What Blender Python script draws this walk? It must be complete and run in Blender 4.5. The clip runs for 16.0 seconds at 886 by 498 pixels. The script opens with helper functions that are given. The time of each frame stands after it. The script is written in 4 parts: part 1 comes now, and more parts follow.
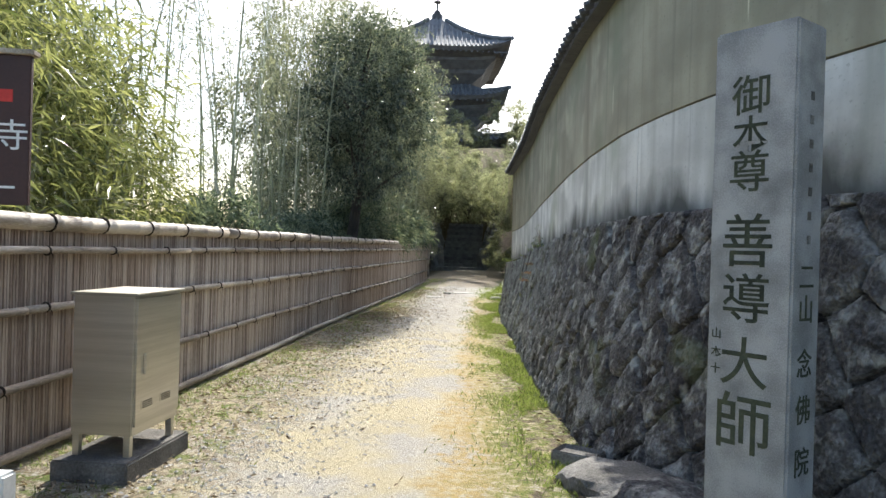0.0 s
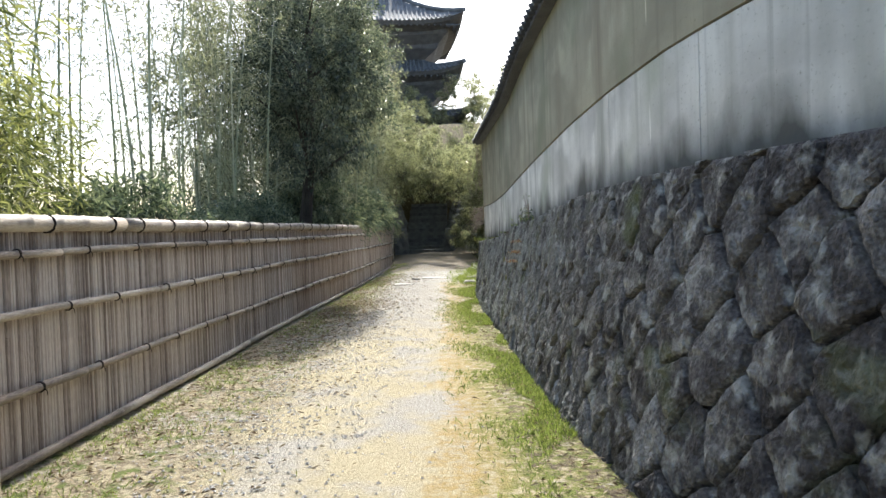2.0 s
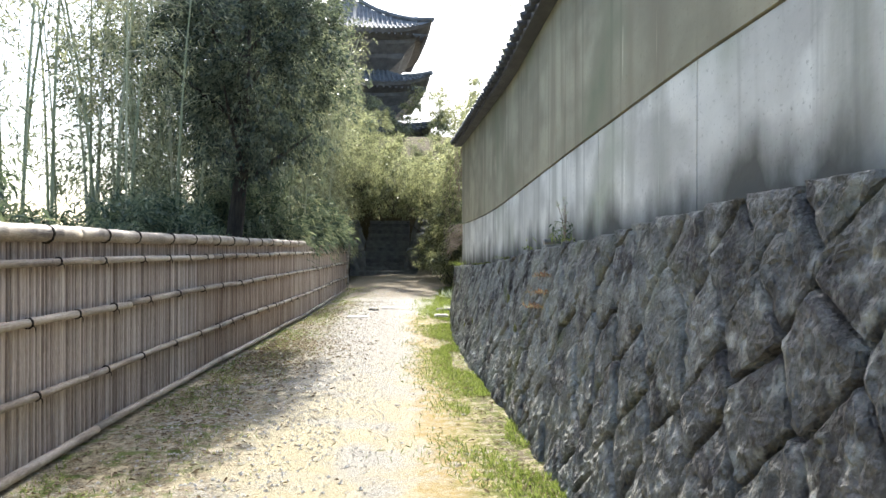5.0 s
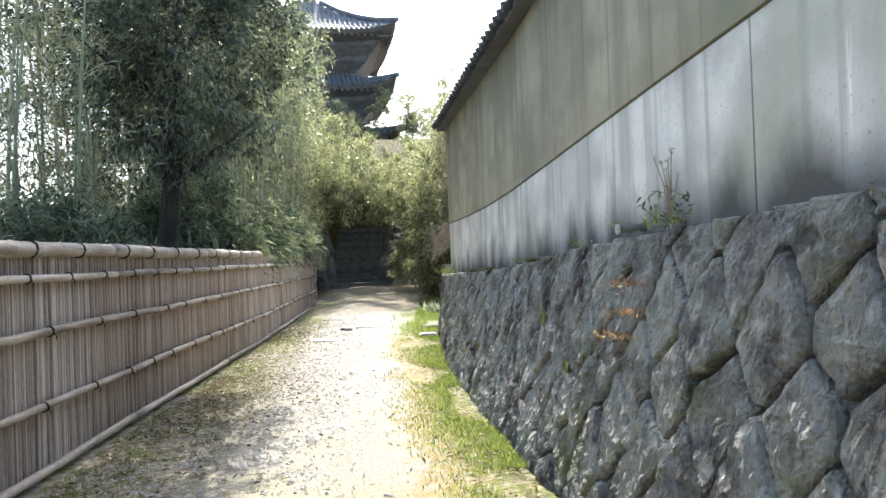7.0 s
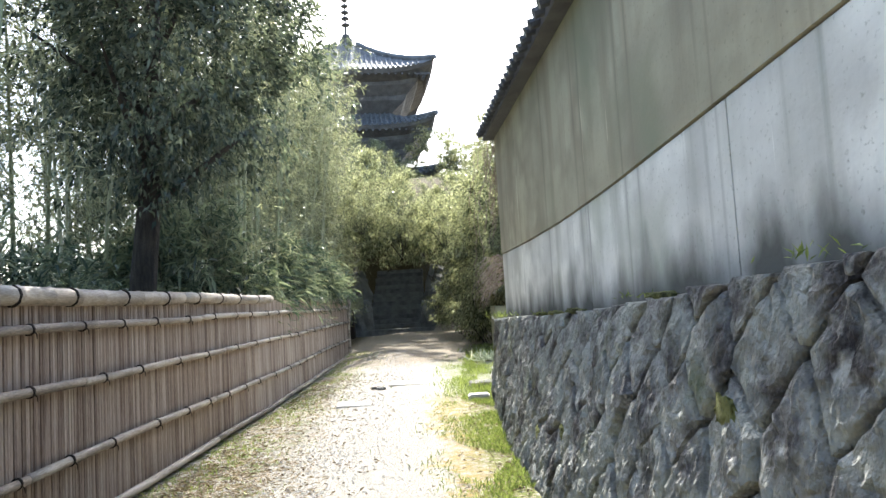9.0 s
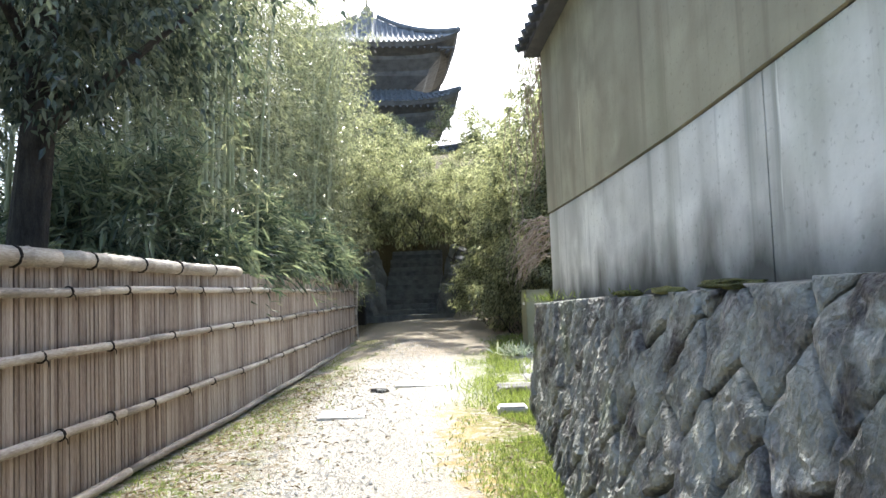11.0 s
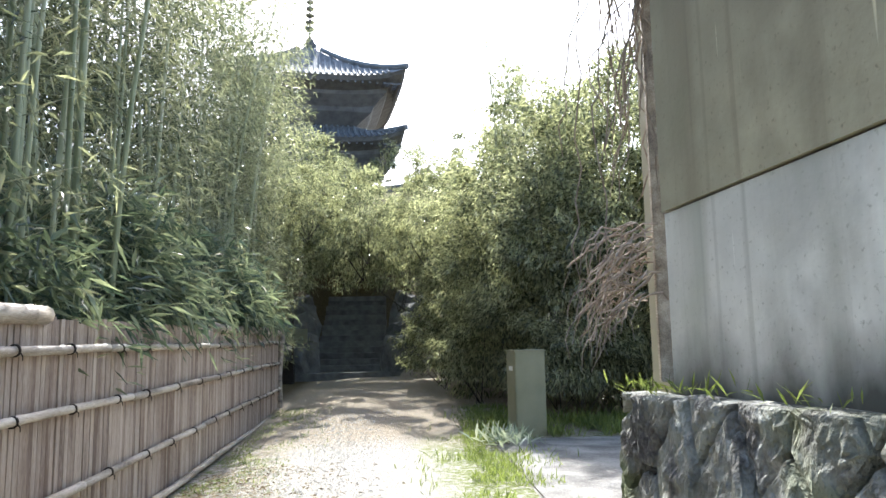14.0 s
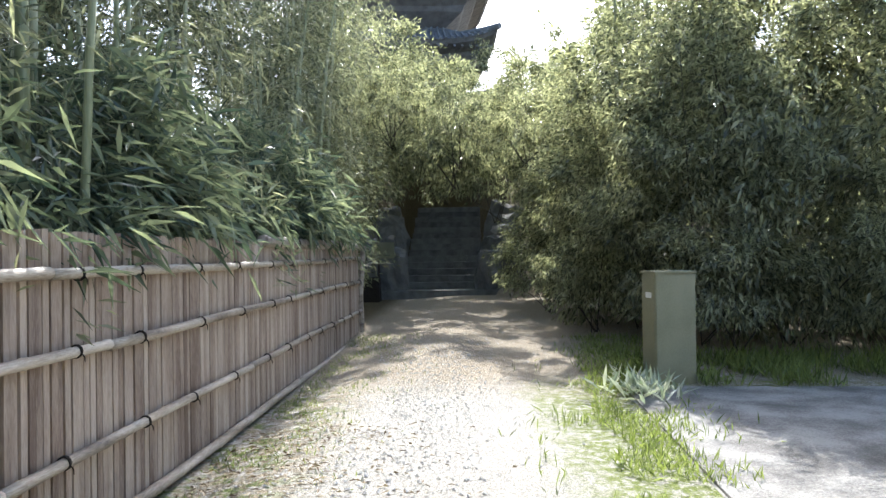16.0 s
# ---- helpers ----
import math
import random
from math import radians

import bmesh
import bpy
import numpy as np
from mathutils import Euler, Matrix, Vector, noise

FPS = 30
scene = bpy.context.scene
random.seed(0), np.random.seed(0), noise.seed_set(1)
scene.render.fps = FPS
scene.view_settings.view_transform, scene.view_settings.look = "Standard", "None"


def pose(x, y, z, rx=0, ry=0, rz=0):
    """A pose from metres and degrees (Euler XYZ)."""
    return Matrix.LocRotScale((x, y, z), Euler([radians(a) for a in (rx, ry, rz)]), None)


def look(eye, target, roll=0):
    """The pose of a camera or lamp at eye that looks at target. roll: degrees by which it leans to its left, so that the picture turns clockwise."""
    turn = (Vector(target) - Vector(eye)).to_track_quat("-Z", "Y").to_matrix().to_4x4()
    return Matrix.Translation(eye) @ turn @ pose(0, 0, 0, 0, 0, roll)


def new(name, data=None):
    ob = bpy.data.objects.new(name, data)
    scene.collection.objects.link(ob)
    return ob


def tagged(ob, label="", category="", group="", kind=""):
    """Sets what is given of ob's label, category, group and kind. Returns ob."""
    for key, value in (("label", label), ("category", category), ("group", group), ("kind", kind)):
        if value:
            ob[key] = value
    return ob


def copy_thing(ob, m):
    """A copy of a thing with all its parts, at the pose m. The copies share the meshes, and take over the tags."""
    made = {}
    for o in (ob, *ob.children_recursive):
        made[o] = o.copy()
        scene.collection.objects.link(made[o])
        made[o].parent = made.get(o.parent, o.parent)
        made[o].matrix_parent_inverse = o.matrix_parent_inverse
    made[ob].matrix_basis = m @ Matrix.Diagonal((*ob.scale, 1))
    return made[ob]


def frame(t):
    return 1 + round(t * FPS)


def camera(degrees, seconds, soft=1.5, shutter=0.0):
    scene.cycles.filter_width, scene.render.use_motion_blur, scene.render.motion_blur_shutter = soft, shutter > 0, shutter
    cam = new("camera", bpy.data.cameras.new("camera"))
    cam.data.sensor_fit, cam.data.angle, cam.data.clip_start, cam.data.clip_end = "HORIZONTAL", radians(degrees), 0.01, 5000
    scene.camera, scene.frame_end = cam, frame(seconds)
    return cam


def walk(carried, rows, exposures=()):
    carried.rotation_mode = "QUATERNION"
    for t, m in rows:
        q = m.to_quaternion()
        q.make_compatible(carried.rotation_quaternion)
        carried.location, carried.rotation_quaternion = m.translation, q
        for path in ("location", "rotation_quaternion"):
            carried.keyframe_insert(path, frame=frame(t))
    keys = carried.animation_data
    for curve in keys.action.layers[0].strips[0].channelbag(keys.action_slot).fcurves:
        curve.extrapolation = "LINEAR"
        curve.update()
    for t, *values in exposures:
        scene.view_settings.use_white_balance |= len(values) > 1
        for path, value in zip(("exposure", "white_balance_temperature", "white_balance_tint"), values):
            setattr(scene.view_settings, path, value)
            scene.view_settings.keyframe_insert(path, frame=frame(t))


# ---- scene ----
cam = camera(64.0, 16.0)
PATH = [
    (0, (0.488, -0.36, 1.554), (0.287, 1.63, 1.551), 1.7),
    (0.5, (0.401, 0.099, 1.542), (0.323, 2.097, 1.504), 0.3),
    (1, (0.423, 0.622, 1.555), (0.334, 2.617, 1.455), -1.5),
    (1.5, (0.241, 1.101, 1.543), (0.141, 3.098, 1.489), -1.7),
    (2, (0.182, 1.63, 1.522), (0.087, 3.627, 1.468), -1.8),
    (2.5, (0.072, 2.2, 1.514), (-0.044, 4.195, 1.432), -1.1),
    (3, (-0.007, 2.778, 1.524), (-0.034, 4.775, 1.42), -0.1),
    (3.5, (-0.023, 3.386, 1.555), (-0.056, 5.38, 1.417), -0.3),
    (4, (-0.133, 3.956, 1.599), (-0.158, 5.956, 1.56), 0.0),
    (4.2, (-0.128, 4.207, 1.575), (-0.146, 6.207, 1.579), 0.0),
    (6.3, (-0.361, 6.967, 1.526), (-0.223, 8.963, 1.519), -1.0),
    (6.5, (-0.358, 7.196, 1.505), (-0.209, 9.191, 1.503), -1.5),
    (7, (-0.406, 7.785, 1.5), (-0.296, 9.782, 1.523), -2.0),
    (7.5, (-0.452, 8.381, 1.517), (-0.396, 10.378, 1.598), -2.3),
    (8, (-0.373, 8.998, 1.521), (-0.372, 10.992, 1.673), -2.8),
    (8.2, (-0.41, 9.237, 1.507), (-0.402, 11.231, 1.666), -3.1),
    (10.3, (-0.336, 12.166, 1.392), (-0.4, 14.161, 1.521), -2.9),
    (10.5, (-0.397, 12.412, 1.366), (-0.473, 14.406, 1.502), -2.5),
    (11, (-0.432, 13.043, 1.364), (-0.498, 15.039, 1.48), -2.2),
    (11.5, (-0.468, 13.677, 1.404), (-0.53, 15.668, 1.575), -1.75),
    (12, (-0.53, 14.295, 1.403), (-0.479, 16.283, 1.617), -2.6),
    (12.5, (-0.579, 14.934, 1.419), (-0.554, 16.918, 1.662), -2.6),
    (13, (-0.707, 15.536, 1.442), (-0.627, 17.518, 1.699), -1.9),
    (13.5, (-0.737, 16.172, 1.466), (-0.637, 18.153, 1.722), -1.5),
    (14, (-0.898, 16.702, 1.486), (-0.78, 18.683, 1.736), -1.0),
    (14.5, (-0.895, 17.308, 1.477), (-0.789, 19.291, 1.71), -1.1),
    (15, (-0.99, 17.863, 1.487), (-0.934, 19.854, 1.67), -1.2),
    (15.5, (-1.002, 18.46, 1.483), (-0.972, 20.46, 1.526), -1.05),
    (16, (-1.01, 19.038, 1.531), (-1.154, 21.033, 1.542), -0.8),
]
walk(cam, [(t, look(eye, aim, lean)) for t, eye, aim, lean in PATH],
     exposures=[(0, 1.22, 6400, 9), (4, 1.53, 6400, 9), (8, 1.93, 6300, 9), (12, 1.96, 6200, 9), (16, 1.9, 6000, 10)])

# ---- light ----
SUN_ELEV, SUN_AZ = 43.0, -2.0
world = bpy.data.worlds.new("sky")
scene.world = world
world.use_nodes = True
wnt = world.node_tree
sky = wnt.nodes.new("ShaderNodeTexSky")
sky.sky_type = "NISHITA"
sky.sun_disc = False
sky.sun_elevation = radians(SUN_ELEV)
sky.sun_rotation = radians(SUN_AZ)
sky.air_density, sky.dust_density, sky.ozone_density = 1.0, 2.5, 1.0
wnt.links.new(sky.outputs[0], wnt.nodes["Background"].inputs[0])
wnt.nodes["Background"].inputs[1].default_value = 0.15
sun = new("sun", bpy.data.lights.new("sun", "SUN"))
sun.data.energy = 3.5
sun.data.color = (1.0, 0.96, 0.89)
sun.data.angle = radians(0.5)
sun.matrix_world = look((60 * math.sin(radians(SUN_AZ)), 60 * math.cos(radians(SUN_AZ)), 60 * math.tan(radians(SUN_ELEV))), (0, 0, 0))
RNG = np.random.default_rng(7)


# ---- helpers of this scene ----
def mesh_ob(name, verts, faces, material, parent=None, smooth=False):
    me = bpy.data.meshes.new(name)
    me.from_pydata([tuple(v) for v in verts], [], [tuple(f) for f in faces])
    me.materials.append(material)
    if smooth:
        me.shade_smooth()
    ob = new(name, me)
    ob.parent = parent
    return ob


def part(name, bm, material, parent=None, label="", smooth=False):
    me = bpy.data.meshes.new(name)
    bm.to_mesh(me)
    bm.free()
    me.materials.append(material)
    if smooth:
        me.shade_smooth()
    ob = new(name, me)
    ob.parent = parent
    if label:
        ob["label"] = label
    return ob


def shared(name, me, parent, m=None):
    ob = new(name, me)
    ob.parent = parent
    if m is not None:
        ob.matrix_basis = m
    return ob


def box_bm(x0, x1, y0, y1, z0, z1, bevel=0.0, bm=None):
    bm = bm or bmesh.new()
    m = Matrix.Translation(((x0 + x1) / 2, (y0 + y1) / 2, (z0 + z1) / 2)) @ Matrix.Diagonal((x1 - x0, y1 - y0, z1 - z0, 1))
    made = bmesh.ops.create_cube(bm, size=1, matrix=m)
    if bevel:
        edges = list({e for v in made["verts"] for e in v.link_edges})
        bmesh.ops.bevel(bm, geom=edges, offset=bevel, segments=2, affect="EDGES")
    return bm


def empty(name, at=(0, 0, 0)):
    ob = new(name)
    ob.location = at
    return ob


def tube(points, radii, sides=7):
    """Vertices and faces of a tube along points."""
    pts = [Vector(p) for p in points]
    vs, fs = [], []
    for i, p in enumerate(pts):
        d = (pts[min(i + 1, len(pts) - 1)] - pts[max(i - 1, 0)]).normalized()
        a = d.cross(Vector((0, 0, 1)) if abs(d.z) < 0.9 else Vector((1, 0, 0))).normalized()
        b = d.cross(a)
        for k in range(sides):
            w = 2 * math.pi * k / sides
            vs.append(p + (a * math.cos(w) + b * math.sin(w)) * radii[i])
    for i in range(len(pts) - 1):
        for k in range(sides):
            k2 = (k + 1) % sides
            fs.append((i * sides + k, i * sides + k2, (i + 1) * sides + k2, (i + 1) * sides + k))
    fs.append(tuple(range(sides))[::-1])
    fs.append(tuple((len(pts) - 1) * sides + k for k in range(sides)))
    return vs, fs


def join(parts):
    vs, fs = [], []
    for v, f in parts:
        n = len(vs)
        vs.extend(v)
        fs.extend(tuple(i + n for i in q) for q in f)
    return vs, fs


# ---- materials ----
def material(name, colors, scale=4.0, rough=0.8, bump=0.3, bump_scale=None, metal=0.0, fine=60.0, spread=0.25, stretch=(1, 1, 1), island=False, spec=0.4):
    """Two scales of noise between the given colours, with relief."""
    m = bpy.data.materials.new(name)
    m.use_nodes = True
    nt = m.node_tree
    n, l = nt.nodes, nt.links
    b = n["Principled BSDF"]
    co = n.new("ShaderNodeTexCoord")
    mp = n.new("ShaderNodeMapping")
    mp.inputs["Scale"].default_value = stretch
    l.new(co.outputs["Object"], mp.inputs[0])
    big = n.new("ShaderNodeTexNoise")
    big.inputs["Scale"].default_value, big.inputs["Detail"].default_value = scale, 6
    small = n.new("ShaderNodeTexNoise")
    small.inputs["Scale"].default_value, small.inputs["Detail"].default_value = fine, 4
    l.new(mp.outputs[0], big.inputs[0])
    l.new(mp.outputs[0], small.inputs[0])
    add = n.new("ShaderNodeMath")
    add.operation = "MULTIPLY_ADD"
    l.new(small.outputs[0], add.inputs[0])
    add.inputs[1].default_value = 0.55
    mix2 = n.new("ShaderNodeMath")
    mix2.operation = "MULTIPLY_ADD"
    l.new(big.outputs[0], mix2.inputs[0])
    mix2.inputs[1].default_value, mix2.inputs[2].default_value = 1.0, -0.28
    l.new(mix2.outputs[0], add.inputs[2])
    fac = add.outputs[0]
    info = n.new("ShaderNodeNewGeometry" if island else "ShaderNodeObjectInfo")
    rnd = n.new("ShaderNodeMath")
    rnd.operation = "MULTIPLY_ADD"
    l.new(info.outputs["Random Per Island" if island else "Random"], rnd.inputs[0])
    rnd.inputs[1].default_value = spread
    sub = n.new("ShaderNodeMath")
    sub.operation = "ADD"
    l.new(fac, sub.inputs[0])
    sub.inputs[1].default_value = -spread / 2
    l.new(sub.outputs[0], rnd.inputs[2])
    ramp = n.new("ShaderNodeValToRGB")
    els = ramp.color_ramp.elements
    while len(els) < len(colors):
        els.new(0.5)
    for i, c in enumerate(colors):
        els[i].position = 0.25 + 0.5 * i / max(1, len(colors) - 1)
        els[i].color = (*c, 1)
    l.new(rnd.outputs[0], ramp.inputs[0])
    l.new(ramp.outputs[0], b.inputs["Base Color"])
    b.inputs["Roughness"].default_value, b.inputs["Metallic"].default_value = rough, metal
    b.inputs["Specular IOR Level"].default_value = spec
    if bump:
        bn = n.new("ShaderNodeTexNoise")
        bn.inputs["Scale"].default_value, bn.inputs["Detail"].default_value = bump_scale or fine, 8
        bn.inputs["Roughness"].default_value = 0.65
        l.new(mp.outputs[0], bn.inputs[0])
        bp = n.new("ShaderNodeBump")
        bp.inputs["Strength"].default_value, bp.inputs["Distance"].default_value = bump, 0.05
        l.new(bn.outputs[0], bp.inputs["Height"])
        l.new(bp.outputs[0], b.inputs["Normal"])
    return m


def leaf_material(name, dark, light, through_amount=0.4, rough=0.4):
    """Thin leaf: gloss on the face, light let through from behind."""
    m = bpy.data.materials.new(name)
    m.use_nodes = True
    nt = m.node_tree
    n, l = nt.nodes, nt.links
    b = n["Principled BSDF"]
    geo = n.new("ShaderNodeNewGeometry")
    ramp = n.new("ShaderNodeValToRGB")
    ramp.color_ramp.elements[0].color = (*dark, 1)
    ramp.color_ramp.elements[1].color = (*light, 1)
    ramp.color_ramp.elements[0].position = 0.1
    l.new(geo.outputs["Random Per Island"], ramp.inputs[0])
    l.new(ramp.outputs[0], b.inputs["Base Color"])
    b.inputs["Roughness"].default_value = rough
    tr = n.new("ShaderNodeBsdfTranslucent")
    gain = n.new("ShaderNodeMixRGB")
    gain.blend_type = "MULTIPLY"
    gain.inputs[0].default_value = 1
    gain.inputs[2].default_value = (1.25, 1.27, 0.88, 1)
    l.new(ramp.outputs[0], gain.inputs[1])
    l.new(gain.outputs[0], tr.inputs[0])
    mx = n.new("ShaderNodeMixShader")
    mx.inputs[0].default_value = through_amount
    l.new(b.outputs[0], mx.inputs[1])
    l.new(tr.outputs[0], mx.inputs[2])
    l.new(mx.outputs[0], n["Material Output"].inputs[0])
    return m


def plaster_material(name, base, stain, moss, foot=0.0):
    """Rendered wall with runs of grime down it; UV is metres along and metres up from its foot."""
    m = bpy.data.materials.new(name)
    m.use_nodes = True
    nt = m.node_tree
    n, l = nt.nodes, nt.links
    b = n["Principled BSDF"]
    uv = n.new("ShaderNodeUVMap")

    def noise_at(sx, sy, detail=6):
        mp = n.new("ShaderNodeMapping")
        mp.inputs["Scale"].default_value = (sx, sy, 1)
        l.new(uv.outputs[0], mp.inputs[0])
        t = n.new("ShaderNodeTexNoise")
        t.inputs["Scale"].default_value, t.inputs["Detail"].default_value = 1, detail
        l.new(mp.outputs[0], t.inputs[0])
        return t.outputs[0]

    def ramp_of(v, lo, hi):
        r = n.new("ShaderNodeMapRange")
        r.inputs[1].default_value, r.inputs[2].default_value = lo, hi
        l.new(v, r.inputs[0])
        return r.outputs[0]

    def mix(f, a, c):
        x = n.new("ShaderNodeMixRGB")
        l.new(f, x.inputs[0])
        for k, v in ((1, a), (2, c)):
            if isinstance(v, tuple):
                x.inputs[k].default_value = (*v, 1)
            else:
                l.new(v, x.inputs[k])
        return x.outputs[0]

    c = mix(ramp_of(noise_at(1.3, 1.6), 0.38, 0.62), base, tuple(v * 0.7 for v in base))
    c = mix(ramp_of(noise_at(0.45, 0.9, 3), 0.5, 0.56), c, mix(ramp_of(noise_at(2.6, 2.2), 0.4, 0.6), c, tuple(min(1, v * 1.12) for v in base)))
    c = mix(ramp_of(noise_at(2.4, 0.3), 0.5, 0.7), c, stain)
    c = mix(ramp_of(noise_at(9.0, 0.22), 0.56, 0.76), c, tuple(v * 0.75 for v in stain))
    c = mix(ramp_of(noise_at(0.8, 0.7), 0.53, 0.68), c, moss)
    c = mix(ramp_of(noise_at(14.0, 0.6, 3), 0.7, 0.75), c, tuple(min(1, v * (1.25 if foot else 1.9)) for v in base))
    c = mix(ramp_of(noise_at(40.0, 40.0, 5), 0.6, 0.75), c, stain)
    if foot:
        sep = n.new("ShaderNodeSeparateXYZ")
        l.new(uv.outputs[0], sep.inputs[0])
        w = n.new("ShaderNodeMath")
        w.operation = "MULTIPLY_ADD"
        l.new(noise_at(2.2, 1.0), w.inputs[0])
        w.inputs[1].default_value = -0.9
        l.new(sep.outputs[1], w.inputs[2])
        c = mix(ramp_of(w.outputs[0], -0.1, -0.42), c, (0.095, 0.095, 0.08))
    l.new(c, b.inputs["Base Color"])
    b.inputs["Roughness"].default_value = 0.85
    bp = n.new("ShaderNodeBump")
    bp.inputs["Strength"].default_value, bp.inputs["Distance"].default_value = 0.1, 0.02
    l.new(noise_at(30, 30, 8), bp.inputs["Height"])
    l.new(bp.outputs[0], b.inputs["Normal"])
    return m


def ground_material():
    """Pale gravel track with sandy yellow patches, a grass verge by the wall and litter by the fence."""
    m = bpy.data.materials.new("track")
    m.use_nodes = True
    nt = m.node_tree
    n, l = nt.nodes, nt.links
    b = n["Principled BSDF"]
    co = n.new("ShaderNodeTexCoord")
    sep = n.new("ShaderNodeSeparateXYZ")
    l.new(co.outputs["Object"], sep.inputs[0])

    def tex(scale, detail=5, rough=0.6):
        t = n.new("ShaderNodeTexNoise")
        t.inputs["Scale"].default_value, t.inputs["Detail"].default_value, t.inputs["Roughness"].default_value = scale, detail, rough
        l.new(co.outputs["Object"], t.inputs[0])
        return t.outputs[0]

    def span(v, lo, hi):
        r = n.new("ShaderNodeMapRange")
        r.interpolation_type = "SMOOTHSTEP"
        r.inputs[1].default_value, r.inputs[2].default_value = lo, hi
        l.new(v, r.inputs[0])
        return r.outputs[0]

    def calc(op, a, c):
        x = n.new("ShaderNodeMath")
        x.operation = op
        for k, v in ((0, a), (1, c)):
            if isinstance(v, float):
                x.inputs[k].default_value = v
            else:
                l.new(v, x.inputs[k])
        return x.outputs[0]

    def mix(f, a, c):
        x = n.new("ShaderNodeMixRGB")
        l.new(f, x.inputs[0])
        for k, v in ((1, a), (2, c)):
            if isinstance(v, tuple):
                x.inputs[k].default_value = (*v, 1)
            else:
                l.new(v, x.inputs[k])
        return x.outputs[0]

    fine, mid, wide = tex(70, 6, 0.8), tex(5.0, 7, 0.7), tex(1.1)
    tufts = tex(11.0, 6, 0.75)
    # the verge follows the wall, which drifts to smaller x along the way
    drift = calc("MULTIPLY_ADD", sep.outputs[1], 0.045)
    drift.node.inputs[2].default_value = 0.0
    across = calc("ADD", sep.outputs[0], drift)
    across = calc("ADD", across, calc("MULTIPLY", calc("SUBTRACT", mid, 0.5), 1.1))
    across = calc("ADD", across, calc("MULTIPLY", calc("SUBTRACT", wide, 0.5), 0.7))
    gravel = mix(span(fine, 0.35, 0.65), (0.19, 0.176, 0.148), (0.56, 0.53, 0.465))
    sand = mix(span(fine, 0.35, 0.65), (0.31, 0.265, 0.165), (0.54, 0.475, 0.325))
    # bare sand by the entrance, cleaner grey gravel further along
    c = mix(calc("MULTIPLY", span(calc("ADD", sep.outputs[1], calc("MULTIPLY", mid, 6.0)), 20.0, 13.0), span(wide, 0.36, 0.56)), gravel, sand)
    ochre = mix(span(fine, 0.33, 0.67), (0.26, 0.185, 0.075), (0.49, 0.37, 0.165))
    strip_in = calc("MULTIPLY", span(across, 0.08, 0.32), span(sep.outputs[1], 22.0, 20.0))
    c = mix(calc("MULTIPLY", strip_in, span(tufts, 0.36, 0.58)), c, ochre)
    grass = mix(span(fine, 0.33, 0.67), (0.07, 0.095, 0.022), (0.24, 0.27, 0.075))
    c = mix(calc("MULTIPLY", span(across, 0.3, 0.85), span(tufts, 0.4, 0.56)), c, grass)
    # brown twiggy litter close under the wall
    duff = mix(span(fine, 0.35, 0.65), (0.06, 0.045, 0.03), (0.24, 0.19, 0.13))
    c = mix(calc("MULTIPLY", calc("MULTIPLY", span(across, 0.75, 0.95), span(mid, 0.48, 0.6)), span(sep.outputs[1], 16.0, 10.0)), c, duff)
    soil = mix(span(fine, 0.35, 0.65), (0.10, 0.078, 0.05), (0.38, 0.32, 0.22))
    c = mix(calc("MULTIPLY", span(across, -0.95, -1.5), span(tufts, 0.42, 0.56)), c, soil)
    moss = mix(span(fine, 0.33, 0.67), (0.06, 0.085, 0.022), (0.20, 0.23, 0.075))
    c = mix(calc("MULTIPLY", span(across, -0.95, -1.6), span(mid, 0.5, 0.6)), c, moss)
    # trodden earth in front of the steps
    earth = mix(span(fine, 0.35, 0.65), (0.16, 0.125, 0.085), (0.40, 0.34, 0.25))
    c = mix(calc("MULTIPLY", span(sep.outputs[1], 25.5, 27.5), span(tufts, 0.3, 0.5)), c, earth)
    # woodland floor beyond the lane
    c = mix(calc("MAXIMUM", calc("MAXIMUM", span(sep.outputs[0], -3.2, -3.8), span(sep.outputs[0], 3.4, 4.6)), span(sep.outputs[1], 40.0, 42.0)), c, mix(span(fine, 0.35, 0.65), (0.05, 0.04, 0.02), (0.14, 0.11, 0.06)))
    l.new(c, b.inputs["Base Color"])
    b.inputs["Roughness"].default_value = 0.95
    b.inputs["Specular IOR Level"].default_value = 0.15
    bp = n.new("ShaderNodeBump")
    bp.inputs["Strength"].default_value, bp.inputs["Distance"].default_value = 0.7, 0.03
    l.new(fine, bp.inputs["Height"])
    l.new(bp.outputs[0], b.inputs["Normal"])
    return m


